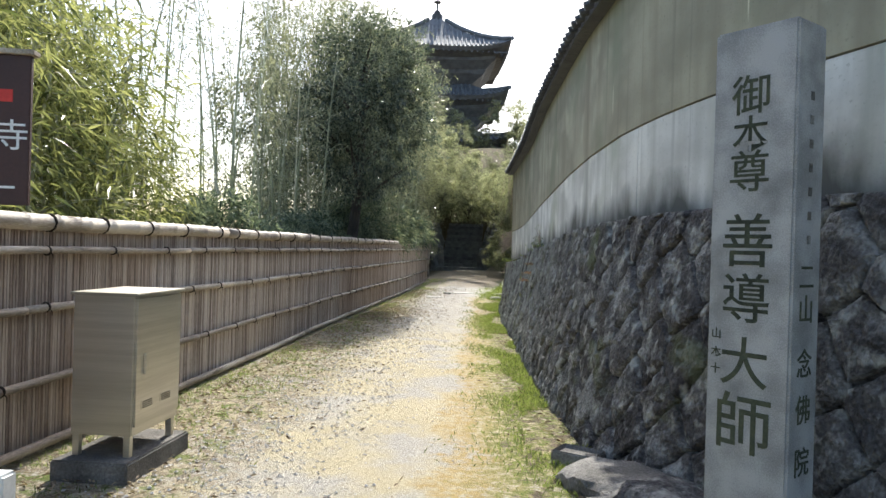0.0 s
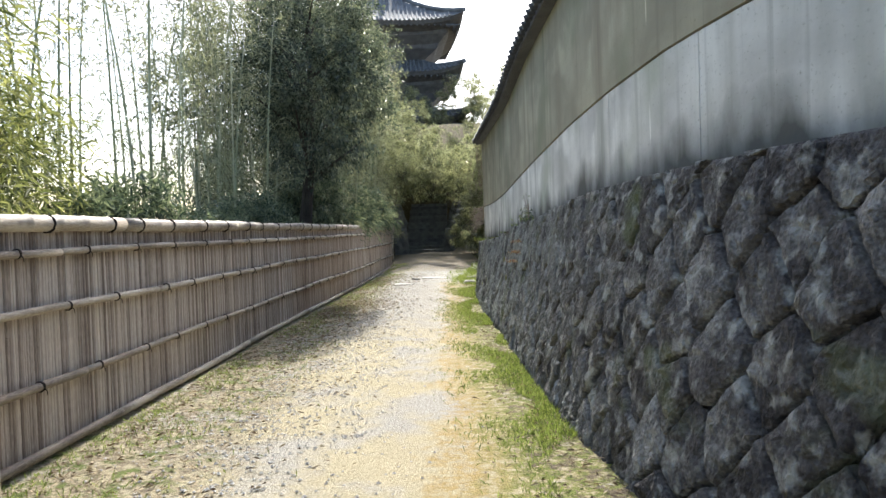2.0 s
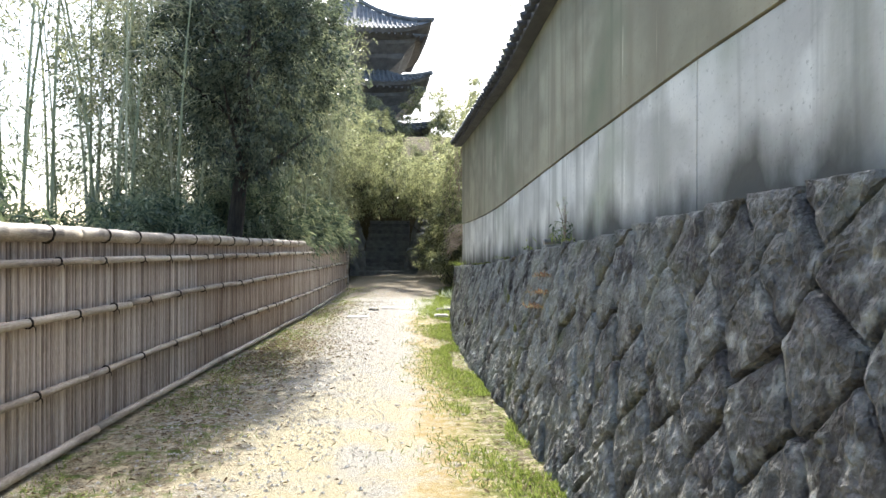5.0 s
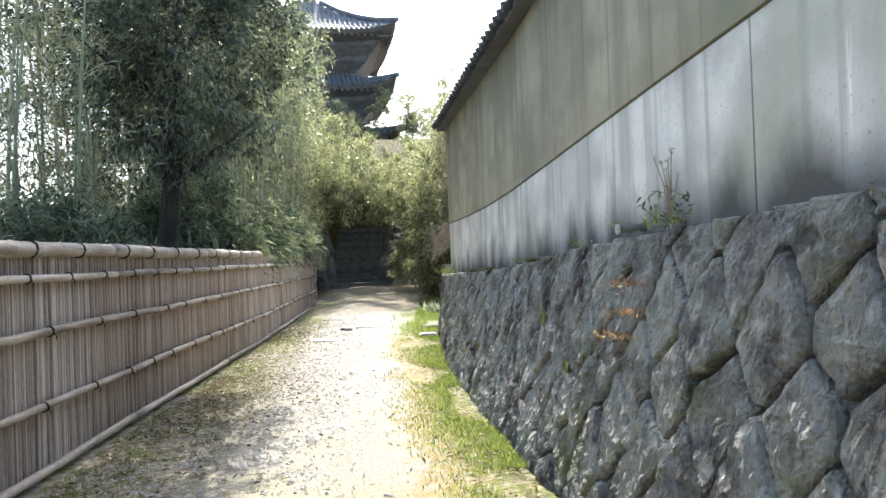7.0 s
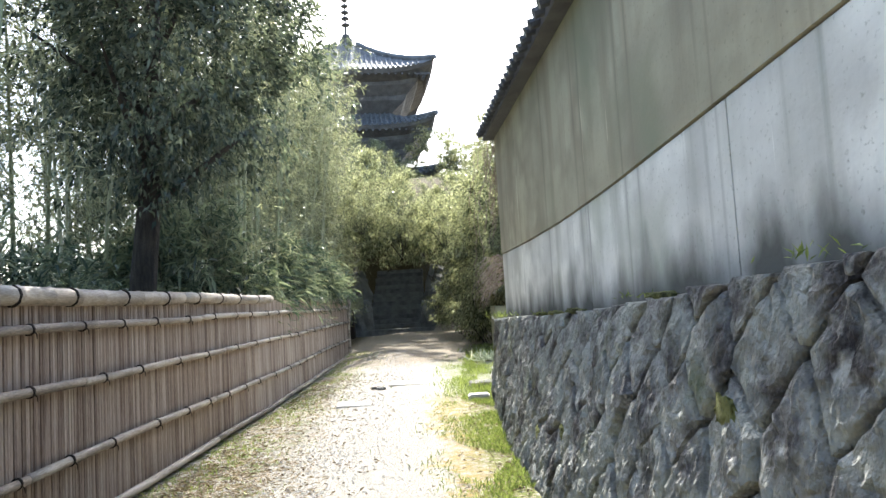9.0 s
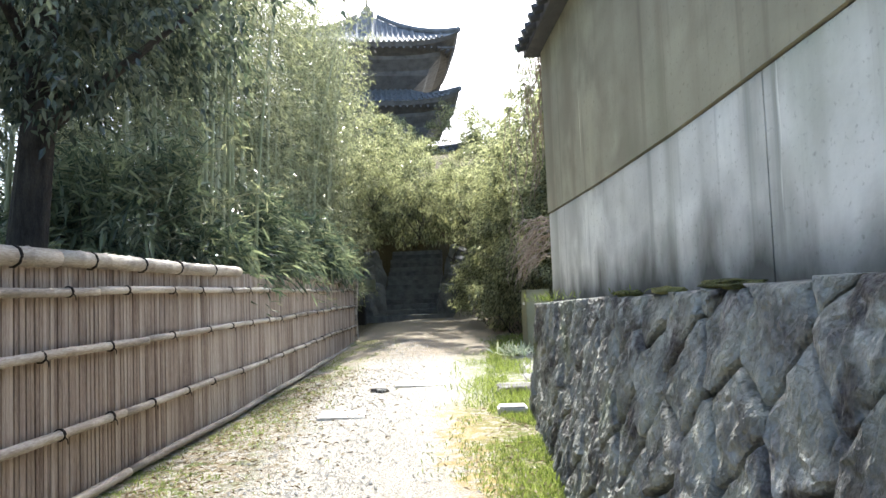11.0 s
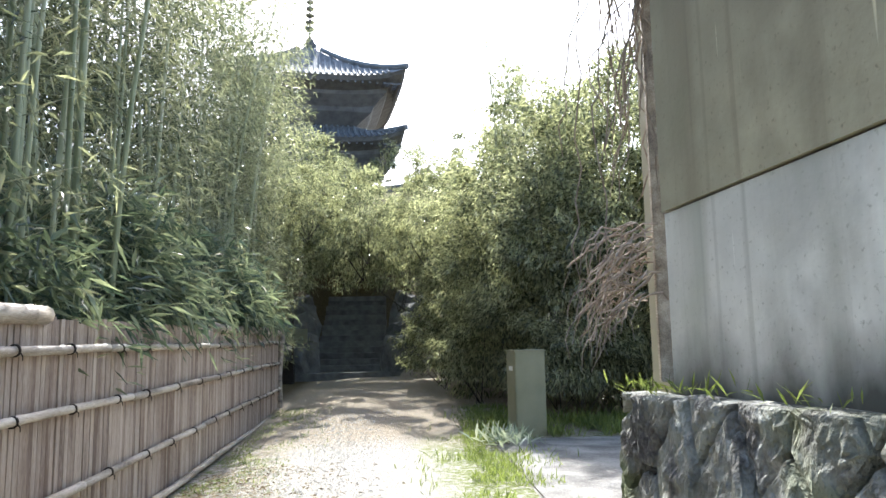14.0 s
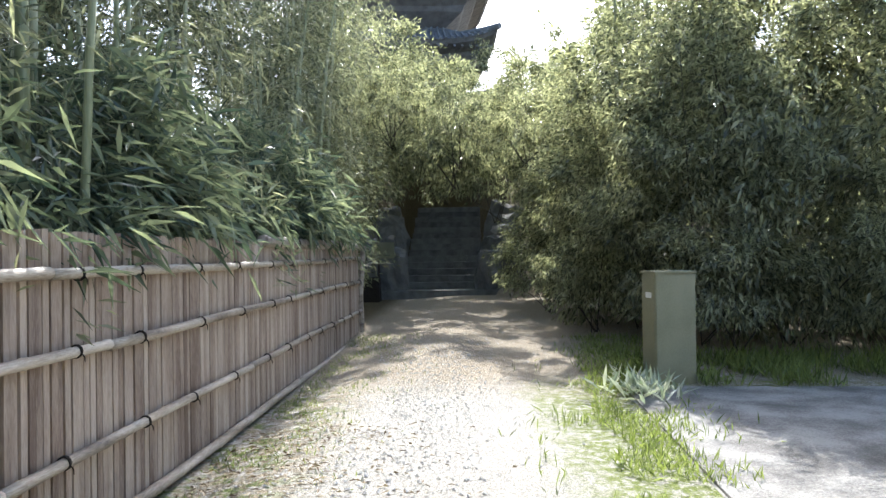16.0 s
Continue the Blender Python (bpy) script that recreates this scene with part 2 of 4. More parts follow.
def stone_material():
    """Split rock: coarse broken relief, broad darker areas, pale lichen on the high spots, moss in places, paler with
    growing y.
    """
    m = material("rubble_stone", [(0.03, 0.027, 0.027), (0.078, 0.073, 0.071), (0.15, 0.145, 0.138), (0.32, 0.315, 0.295)], 5.0, 0.85, 0, fine=45, spread=0.16, spec=0.3)
    n, l = m.node_tree.nodes, m.node_tree.links
    b = n["Principled BSDF"]
    co = n.new("ShaderNodeTexCoord")

    def tex(scale, stretch, detail, kind="FBM"):
        mp = n.new("ShaderNodeMapping")
        mp.inputs["Scale"].default_value = stretch
        l.new(co.outputs["Object"], mp.inputs[0])
        t = n.new("ShaderNodeTexNoise")
        t.noise_type = kind
        t.inputs["Scale"].default_value, t.inputs["Detail"].default_value = scale, detail
        l.new(mp.outputs[0], t.inputs[0])
        return t.outputs[0]

    def span(v, lo, hi):
        r = n.new("ShaderNodeMapRange")
        r.inputs[1].default_value, r.inputs[2].default_value = lo, hi
        l.new(v, r.inputs[0])
        return r.outputs[0]

    def mix(f, a, c, blend="MIX"):
        x = n.new("ShaderNodeMixRGB")
        x.blend_type = blend
        l.new(f, x.inputs[0])
        l.new(a, x.inputs[1])
        x.inputs[2].default_value = (*c, 1)
        return x.outputs[0]

    c = b.inputs["Base Color"].links[0].from_socket
    c = mix(span(tex(0.7, (1, 1, 1), 4), 0.42, 0.66), c, (0.62, 0.59, 0.58), "MULTIPLY")
    c = mix(span(tex(9, (1, 1, 0.8), 7), 0.53, 0.68), c, (0.38, 0.382, 0.35))
    sep = n.new("ShaderNodeSeparateXYZ")
    l.new(co.outputs["Object"], sep.inputs[0])
    # paler grey-green blotches that set in at y 5.5 and are full by y 12
    patch = n.new("ShaderNodeMath")
    patch.operation = "MULTIPLY"
    l.new(span(sep.outputs[1], 5.5, 12.0), patch.inputs[0])
    l.new(span(tex(3.5, (1, 1, 1), 8), 0.36, 0.66), patch.inputs[1])
    c = mix(patch.outputs[0], c, (0.345, 0.355, 0.31))
    c = mix(span(tex(1.4, (1, 1, 1.2), 6), 0.6, 0.74), c, (0.13, 0.15, 0.07))
    l.new(c, b.inputs["Base Color"])
    coarse = n.new("ShaderNodeBump")
    coarse.inputs["Strength"].default_value, coarse.inputs["Distance"].default_value = 0.9, 0.07
    l.new(tex(20, (1.2, 1.2, 0.75), 10), coarse.inputs["Height"])
    grain = n.new("ShaderNodeBump")
    grain.inputs["Strength"].default_value, grain.inputs["Distance"].default_value = 0.9, 0.025
    l.new(tex(45, (1, 1, 0.7), 8), grain.inputs["Height"])
    l.new(coarse.outputs[0], grain.inputs["Normal"])
    l.new(grain.outputs[0], b.inputs["Normal"])
    return m


M_GROUND = ground_material()
M_STONE = stone_material()
M_MORTAR = material("dark_joint", [(0.012, 0.012, 0.011), (0.035, 0.034, 0.026)], 3, 1, 0.4)
M_WHITE = plaster_material("pale_concrete", (0.68, 0.68, 0.63), (0.37, 0.375, 0.325), (0.40, 0.425, 0.34), 1.0)
M_OLIVE = plaster_material("olive_render", (0.35, 0.33, 0.235), (0.22, 0.20, 0.14), (0.20, 0.215, 0.14))
M_TILE = material("roof_tile", [(0.04, 0.042, 0.045), (0.11, 0.11, 0.11)], 4, 0.55, 0.3)
M_STICK = material("split_bamboo", [(0.22, 0.17, 0.135), (0.46, 0.38, 0.315), (0.68, 0.60, 0.51)], 1.5, 0.75, 0.35, 40, fine=30, spread=0.42, stretch=(8, 8, 0.6))
M_STICKS = material("split_bamboo_far", [(0.19, 0.132, 0.098), (0.37, 0.285, 0.218), (0.53, 0.435, 0.345)], 1.5, 0.75, 0.35, 40, fine=30, spread=0.3, stretch=(8, 8, 0.6), island=True)
M_RAIL = material("weathered_bamboo", [(0.14, 0.11, 0.085), (0.33, 0.275, 0.21), (0.56, 0.495, 0.40)], 2.0, 0.55, 0.25, 30, fine=25, spread=0.2, stretch=(6, 0.8, 6))
M_CORD = material("dark_palm_cord", [(0.01, 0.008, 0.006), (0.04, 0.03, 0.022)], 30, 1, 0.5)
M_GRANITE = material("granite", [(0.15, 0.15, 0.146), (0.255, 0.255, 0.247), (0.41, 0.408, 0.395)], 5, 0.85, 0.25, 120, fine=150)
M_CUT = material("carved_dark_green", [(0.025, 0.03, 0.02), (0.08, 0.09, 0.055)], 12, 0.95, 0.3)
M_STEEL = material("stainless_steel", [(0.50, 0.475, 0.41), (0.66, 0.63, 0.56)], 2, 0.4, 0.02, 90, metal=0.92, stretch=(0.3, 0.3, 14), fine=20)
M_CONCRETE = material("grey_concrete", [(0.085, 0.08, 0.07), (0.17, 0.16, 0.145), (0.33, 0.315, 0.285)], 2.6, 0.95, 0.7, 22)
M_SLAB = material("pale_slab", [(0.36, 0.34, 0.31), (0.62, 0.60, 0.56)], 3, 0.9, 0.4, 30)
M_BOARD = material("brown_signboard", [(0.035, 0.015, 0.012), (0.06, 0.025, 0.02)], 3, 0.5, 0.1)
M_PAINT_W = material("white_lettering", [(0.6, 0.6, 0.58), (0.8, 0.8, 0.78)], 9, 0.6, 0.05)
M_PAINT_R = material("red_lettering", [(0.45, 0.03, 0.02), (0.6, 0.05, 0.04)], 9, 0.6, 0.05)
M_BAMBOO = material("green_culm", [(0.19, 0.21, 0.11), (0.33, 0.345, 0.20), (0.46, 0.455, 0.31)], 1.2, 0.4, 0.08, 20, spread=0.4, stretch=(4, 4, 0.5), fine=14)
# tree bark; also the shade colour of the sheet behind the fence sticks
M_BARK_GAPS = material("dark_bark_and_gap_shade", [(0.02, 0.016, 0.012), (0.075, 0.06, 0.045)], 6, 0.95, 0.9, 18, stretch=(3, 3, 0.7))
M_TWIG = material("dry_vine", [(0.20, 0.155, 0.12), (0.46, 0.39, 0.32)], 8, 0.9, 0.2)
M_WOOD = material("old_temple_wood", [(0.022, 0.015, 0.013), (0.06, 0.042, 0.034)], 2, 0.8, 0.3)
# pagoda timber paled to grey: the haze in front of it is put into the colour
M_HAZED_TIMBER = material("hazed_temple_timber", [(0.075, 0.073, 0.075), (0.17, 0.167, 0.17)], 2, 0.8, 0.3)
M_KAWARA = material("temple_roof_tile", [(0.10, 0.105, 0.11), (0.22, 0.225, 0.23)], 1.5, 0.8, 0.2, spec=0.2)
M_BEIGE = material("beige_painted_steel", [(0.17, 0.165, 0.10), (0.25, 0.24, 0.155)], 2.5, 0.6, 0.08)
M_STEP = material("mossy_step_stone", [(0.08, 0.08, 0.075), (0.20, 0.195, 0.18)], 4, 0.95, 0.5, 20)
M_MOSS = material("wall_moss", [(0.05, 0.058, 0.016), (0.14, 0.15, 0.04), (0.22, 0.22, 0.07)], 9, 1, 1.0, 40)
L_BAMBOO = leaf_material("bamboo_leaf", (0.08, 0.092, 0.07), (0.38, 0.385, 0.275), 0.48, 0.22)
L_SASA = leaf_material("low_bamboo_leaf", (0.06, 0.088, 0.068), (0.28, 0.315, 0.22), 0.42, 0.2)
L_NEAR = leaf_material("young_bamboo_leaf", (0.09, 0.11, 0.045), (0.4, 0.405, 0.19), 0.46, 0.26)
L_DARK = leaf_material("evergreen_leaf", (0.042, 0.058, 0.05), (0.2, 0.222, 0.175), 0.44, 0.18)
L_OLIVE = leaf_material("shrub_leaf", (0.07, 0.08, 0.055), (0.41, 0.415, 0.285), 0.6, 0.22)
L_GRASS = leaf_material("grass_blade", (0.08, 0.11, 0.028), (0.29, 0.34, 0.11), 0.5, 0.5)
L_DRY = leaf_material("fallen_leaf", (0.10, 0.06, 0.03), (0.45, 0.36, 0.24), 0.15, 0.7)
L_PALE = leaf_material("variegated_leaf", (0.25, 0.30, 0.22), (0.65, 0.66, 0.58), 0.3, 0.45)
L_RED = leaf_material("reddish_weed", (0.26, 0.13, 0.10), (0.34, 0.30, 0.20), 0.35, 0.5)


# ---- plan ----
def along(table):
    ys, vs = [p[0] for p in table], [p[1] for p in table]
    return lambda y: float(np.interp(y, ys, vs))


wall_x = along([(-3, 6.0), (0, 4.2), (2, 3.1), (3.5, 2.33), (4.5, 1.92), (5.4, 1.64), (6.2, 1.45), (7.5, 1.29), (8.9, 1.17), (11.5, 0.965), (13.3, 0.845), (15, 0.745), (16.5, 0.65), (18, 0.55), (19, 0.485), (20.1, 0.405), (20.9, 0.35)])
foot_x = along([(-3, 5.6), (0, 3.8), (2, 2.7), (3.5, 1.85), (4.4, 1.38), (5.4, 1.1), (6.9, 0.88), (8.3, 0.74), (11.2, 0.56), (14.8, 0.29), (17.2, 0.17), (20.9, 0.17)])
stone_top = along([(-3, 2.0), (4, 1.9), (6, 1.86), (8, 1.8), (9.2, 1.73), (10, 1.66), (11.3, 1.6), (12.7, 1.53), (14, 1.435), (15, 1.375), (16.5, 1.315), (18.3, 1.27), (20.9, 1.18)])
band_z = along([(-3, 2.72), (5, 2.68), (7.4, 2.61), (9, 2.55), (10.5, 2.455), (12, 2.36), (13.5, 2.265), (15, 2.18), (16.5, 2.12), (18, 2.095), (20.9, 2.085)])
eave_z = along([(-3, 4.0), (8, 3.98), (11.3, 3.88), (14, 3.68), (20.9, 3.72)])
fence_x = along([(-4, -2.75), (7.3, -2.89), (9.5, -2.95), (14, -3.07), (18, -3.12), (21, -3.12), (24, -3.2), (27, -3.3), (31.3, -3.4)])
WALL_END, FENCE_END = 20.1, 31.4


def ground_z(x, y):
    """Level lane that lifts a little before the steps, with the temple hill behind."""
    z = 0.09 * min(1, max(0, (y - 17) / 3)) * min(1, max(0, (x + 3.1) / 0.8))
    z += 0.34 * min(1, max(0, (y - 26) / 12))
    if y > 37:
        z += min(9.0, (y - 37) * 0.5) * (1 if abs(x + 2.5) > 1.5 or y > 44 else 0) * min(1, max(0, (x + 15) / 5))
    if x < -5:
        z += min(1.0, (-5 - x) * 0.1)
    return z


def build_ground():
    xs = np.unique(np.concatenate([[-400, -200, -90, -45, -25], np.arange(-16, 12.1, 0.5), [16, 25, 45, 90, 200, 400]]))
    ys = np.unique(np.concatenate([[-400, -150, -50, -20, -10], np.arange(-5, 50, 0.5), [55, 60, 70, 90, 150, 300, 500]]))
    vs = [(x, y, ground_z(x, y) + 0.012 * noise.noise((x * 1.3, y * 1.3, 0))) for y in ys for x in xs]
    w = len(xs)
    fs = [(j * w + i, j * w + i + 1, (j + 1) * w + i + 1, (j + 1) * w + i) for j in range(len(ys) - 1) for i in range(w - 1)]
    tagged(mesh_ob("ground", vs, fs, M_GROUND, smooth=True), "pale gravel lane with grassy verge and leaf litter", "ground", kind="structure")


# ---- the retaining wall and the wall above it ----
def clip_cell(poly, a, b):
    """The part of a polygon nearer to a than to b."""
    mx, my, nx, ny = (a[0] + b[0]) / 2, (a[1] + b[1]) / 2, b[0] - a[0], (b[1] - a[1]) * 0.58
    out = []
    for i, p in enumerate(poly):
        q = poly[(i + 1) % len(poly)]
        dp, dq = (p[0] - mx) * nx + (p[1] - my) * ny, (q[0] - mx) * nx + (q[1] - my) * ny
        if dp <= 0:
            out.append(p)
        if dp * dq < 0:
            t = dp / (dp - dq)
            out.append((p[0] + (q[0] - p[0]) * t, p[1] + (q[1] - p[1]) * t))
    return out


def rubble(u0, u1, place, top, parent, dx=0.43, dz=0.3):
    """Stones set point-up in a net of diamonds. place(u, v, depth) gives the world point for v metres up the face."""
    seeds = []
    for j in range(-1, int(2.2 / dz) + 2):
        for i in range(int((u1 - u0) / dx) + 3):
            seeds.append((u0 + (i - 0.5 + 0.5 * (j % 2)) * dx + RNG.uniform(-0.075, 0.075), j * dz + RNG.uniform(-0.075, 0.075)))
    for a in seeds:
        roof = top(min(max(a[0], u0), u1))
        poly = [(max(u0, a[0] - 1), -0.12), (min(u1, a[0] + 1), -0.12), (min(u1, a[0] + 1), roof), (max(u0, a[0] - 1), roof)]
        if a[0] < u0 - 0.4 or a[0] > u1 + 0.4 or a[1] > roof + 0.3:
            continue
        for b in seeds:
            if b is not a and abs(b[0] - a[0]) < 1.5 and abs(b[1] - a[1]) < 1.2 and poly:
                poly = clip_cell(poly, a, b)
        if len(poly) < 3:
            continue
        cx, cy = sum(p[0] for p in poly) / len(poly), sum(p[1] for p in poly) / len(poly)
        size = max(abs(p[0] - cx) + abs(p[1] - cy) for p in poly)
        if size < 0.09:
            continue
        ring = []
        for i, p in enumerate(poly):
            q = poly[(i + 1) % len(poly)]
            k = max(1, round(math.dist(p, q) / 0.055))
            ring += [(p[0] + (q[0] - p[0]) * s / k, p[1] + (q[1] - p[1]) * s / k) for s in range(k)]
        n = len(ring)
        proud, tilt_u, tilt_v = RNG.uniform(0.0, 0.025), RNG.uniform(-0.07, 0.07), RNG.uniform(-0.07, 0.05)
        vs, fs = [], []
        gap = 0.012 / size
        for f, depth in ((1 - gap, -0.09), (1 - 2.2 * gap, -0.02), (0.89, 0.006), (0.8, 0.016), (0.68, 0.018), (0.56, 0.02), (0.44, 0.02), (0.3, 0.02), (0.15, 0.02)):
            for p in ring:
                u, v = cx + (p[0] - cx) * f, cy + (p[1] - cy) * f
                rough = 0.0 if depth < -0.05 else 0.016 * noise.noise((u * 6, v * 4, a[0] * 3)) + 0.02 * abs(noise.noise((u * 13 + v * 3, v * 8, 4.0))) + 0.018 * noise.noise((u * 30, v * 20, 9.0))
                vs.append(place(u, v, depth + (proud + rough + (u - cx) * tilt_u + (v - cy) * tilt_v if depth > -0.05 else 0)))
        vs.append(place(cx, cy, 0.02 + proud + 0.035 * noise.noise((cx * 6, cy * 4, a[0] * 3))))
        for r in range(8):
            fs += [(r * n + i, r * n + (i + 1) % n, (r + 1) * n + (i + 1) % n, (r + 1) * n + i) for i in range(n)]
        fs += [(8 * n + i, 8 * n + (i + 1) % n, 9 * n) for i in range(n)]
        mesh_ob("stone", vs, fs, M_STONE, parent)


def on_face(y, v, depth):
    y = min(max(y, -3), 20.9)
    t = v / stone_top(y)
    return (foot_x(y) + (wall_x(y) - (0.1 if y < 19 else 0.085) - foot_x(y)) * t - depth, y + 0.04 * depth, v)


def on_end(x, v, depth):
    return (x + 0.11 * v, 20.55 - 0.12 * v + depth, v)


def strip(name, y0, y1, low, high, front, back, mat_, parent, step=0.5, label=""):
    """A slab of wall between two heights that follows the wall's curve; its UV is metres along and up."""
    ys = np.linspace(y0, y1, max(2, int((y1 - y0) / step) + 2))
    vs, fs, uv = [], [], []
    rows = 4
    for y in ys:
        for k in range(rows + 1):
            z = low(y) + (high(y) - low(y)) * k / rows
            vs.append((front(y), y, z))
            uv.append((y, z - low(y)))
        vs += [(back(y), y, high(y)), (back(y), y, low(y))]
        uv += [(y, high(y) - low(y)), (y, 0)]
    w = rows + 3
    for i in range(len(ys) - 1):
        for k in range(w):
            fs.append((i * w + k, (i + 1) * w + k, (i + 1) * w + (k + 1) % w, i * w + (k + 1) % w))
    fs += [tuple(range(w)), tuple((len(ys) - 1) * w + k for k in range(w))[::-1]]
    ob = mesh_ob(name, vs, fs, mat_, parent)
    lay = ob.data.uv_layers.new(name="UVMap")
    for loop in ob.data.loops:
        lay.data[loop.index].uv = uv[loop.vertex_index]
    if label:
        ob["label"] = label
    return ob


def build_wall():
    # mortar core behind the stones
    ys = np.linspace(-3, 20.4, 60)
    vs, fs = [], []
    for y in ys:
        vs += [on_face(y, -0.2, -0.11), on_face(y, stone_top(y) - 0.02, -0.11), (wall_x(y) + 0.5, y, stone_top(y) - 0.02), (wall_x(y) + 0.5, y, -0.2)]
    for i in range(len(ys) - 1):
        fs += [(i * 4 + k, i * 4 + 4 + k, i * 4 + 4 + (k + 1) % 4, i * 4 + (k + 1) % 4) for k in range(4)]
    fs += [(0, 1, 2, 3), tuple((len(ys) - 1) * 4 + k for k in (3, 2, 1, 0))]
    base = tagged(mesh_ob("wall_stone", vs, fs, M_MORTAR), "dark rubble retaining wall of large diagonal stones", "wall", kind="structure")
    part("end_core", box_bm(0.5, 6, 20.1, 20.38, -0.2, 1.16), M_MORTAR, base)
    # the plastered wall on top
    back = lambda y: wall_x(y) + 0.3
    up = strip("wall_plaster", -3, WALL_END, band_z, eave_z, lambda y: wall_x(y) - 0.012, back, M_OLIVE, None)
    tagged(up, "olive-stained rendered wall above pale panels", "wall", kind="structure")
    cuts = [-3, -1.4, 0.1, 1.55, 2.95, 4.35, 5.9, 7.5, 8.95, 10.6, 13.3, 15.7, 18.05, WALL_END]
    for a, b in zip(cuts, cuts[1:]):
        strip("concrete_panel", a + 0.006, b - 0.006, lambda y: stone_top(y) - 0.03, lambda y: band_z(y) - 0.012, wall_x, back, M_WHITE, up)
    part("end_wall", box_bm(0.52, 6, 20.45, 20.7, 1.1, 3.7), M_OLIVE, up)
    # boards that finish the wall's end
    for k in range(4):
        part("end_board", box_bm(0.455 + 0.078 * k, 0.528 + 0.078 * k, 20.39, 20.43, 1.24 + 0.015 * (k % 2), 3.6, 0.006), M_RAIL, up, "grey weathered boards")
    # tiled coping
    cop = tagged(empty("coping"), "dark grey tiled coping along the wall top", "roof", kind="structure")
    strip("coping_bed", -3, WALL_END + 0.15, eave_z, lambda y: eave_z(y) + 0.09, lambda y: wall_x(y) - 0.16, lambda y: wall_x(y) + 0.46, M_TILE, cop)
    strip("ridge", -3, WALL_END + 0.15, lambda y: eave_z(y) + 0.2, lambda y: eave_z(y) + 0.36, lambda y: wall_x(y) + 0.05, lambda y: wall_x(y) + 0.25, M_TILE, cop)
    v, f = tube([(-0.25, 0, 0.05), (-0.1, 0, 0.1), (0.15, 0, 0.22)], [0.05, 0.05, 0.05], 8)
    me = bpy.data.meshes.new("cover_tile")
    me.from_pydata([tuple(p) for p in v], [], f)
    me.materials.append(M_TILE)
    y = -2.9
    while y < WALL_END + 0.1:
        shared("cover_tile", me, cop, pose(wall_x(y), y, eave_z(y) + RNG.uniform(-0.008, 0.008)))
        y += 0.2
    return base


# ---- bamboo fence ----
def culm(points, r, node=0.34, sides=8, phase=0.0):
    """A bamboo pole with swollen nodes along a line of points."""
    pts = [Vector(p) for p in points]
    dist = [0.0]
    for a, b in zip(pts, pts[1:]):
        dist.append(dist[-1] + (b - a).length)
    at = set(np.arange(0, dist[-1], 0.5).tolist() + [dist[-1]])
    nodes = np.arange(phase * node, dist[-1], node)
    for s in nodes:
        at |= {max(0.0, s - 0.02), s, min(dist[-1], s + 0.02)}
    line, rad = [], []
    for s in sorted(at):
        k = min(max(int(np.searchsorted(dist, s)) - 1, 0), len(pts) - 2)
        t = (s - dist[k]) / max(1e-6, dist[k + 1] - dist[k])
        line.append(pts[k].lerp(pts[k + 1], t))
        rad.append(r * (1.13 if len(nodes) and min(abs(nodes - s)) < 0.004 else 1.0))
    return tube(line, rad, sides)


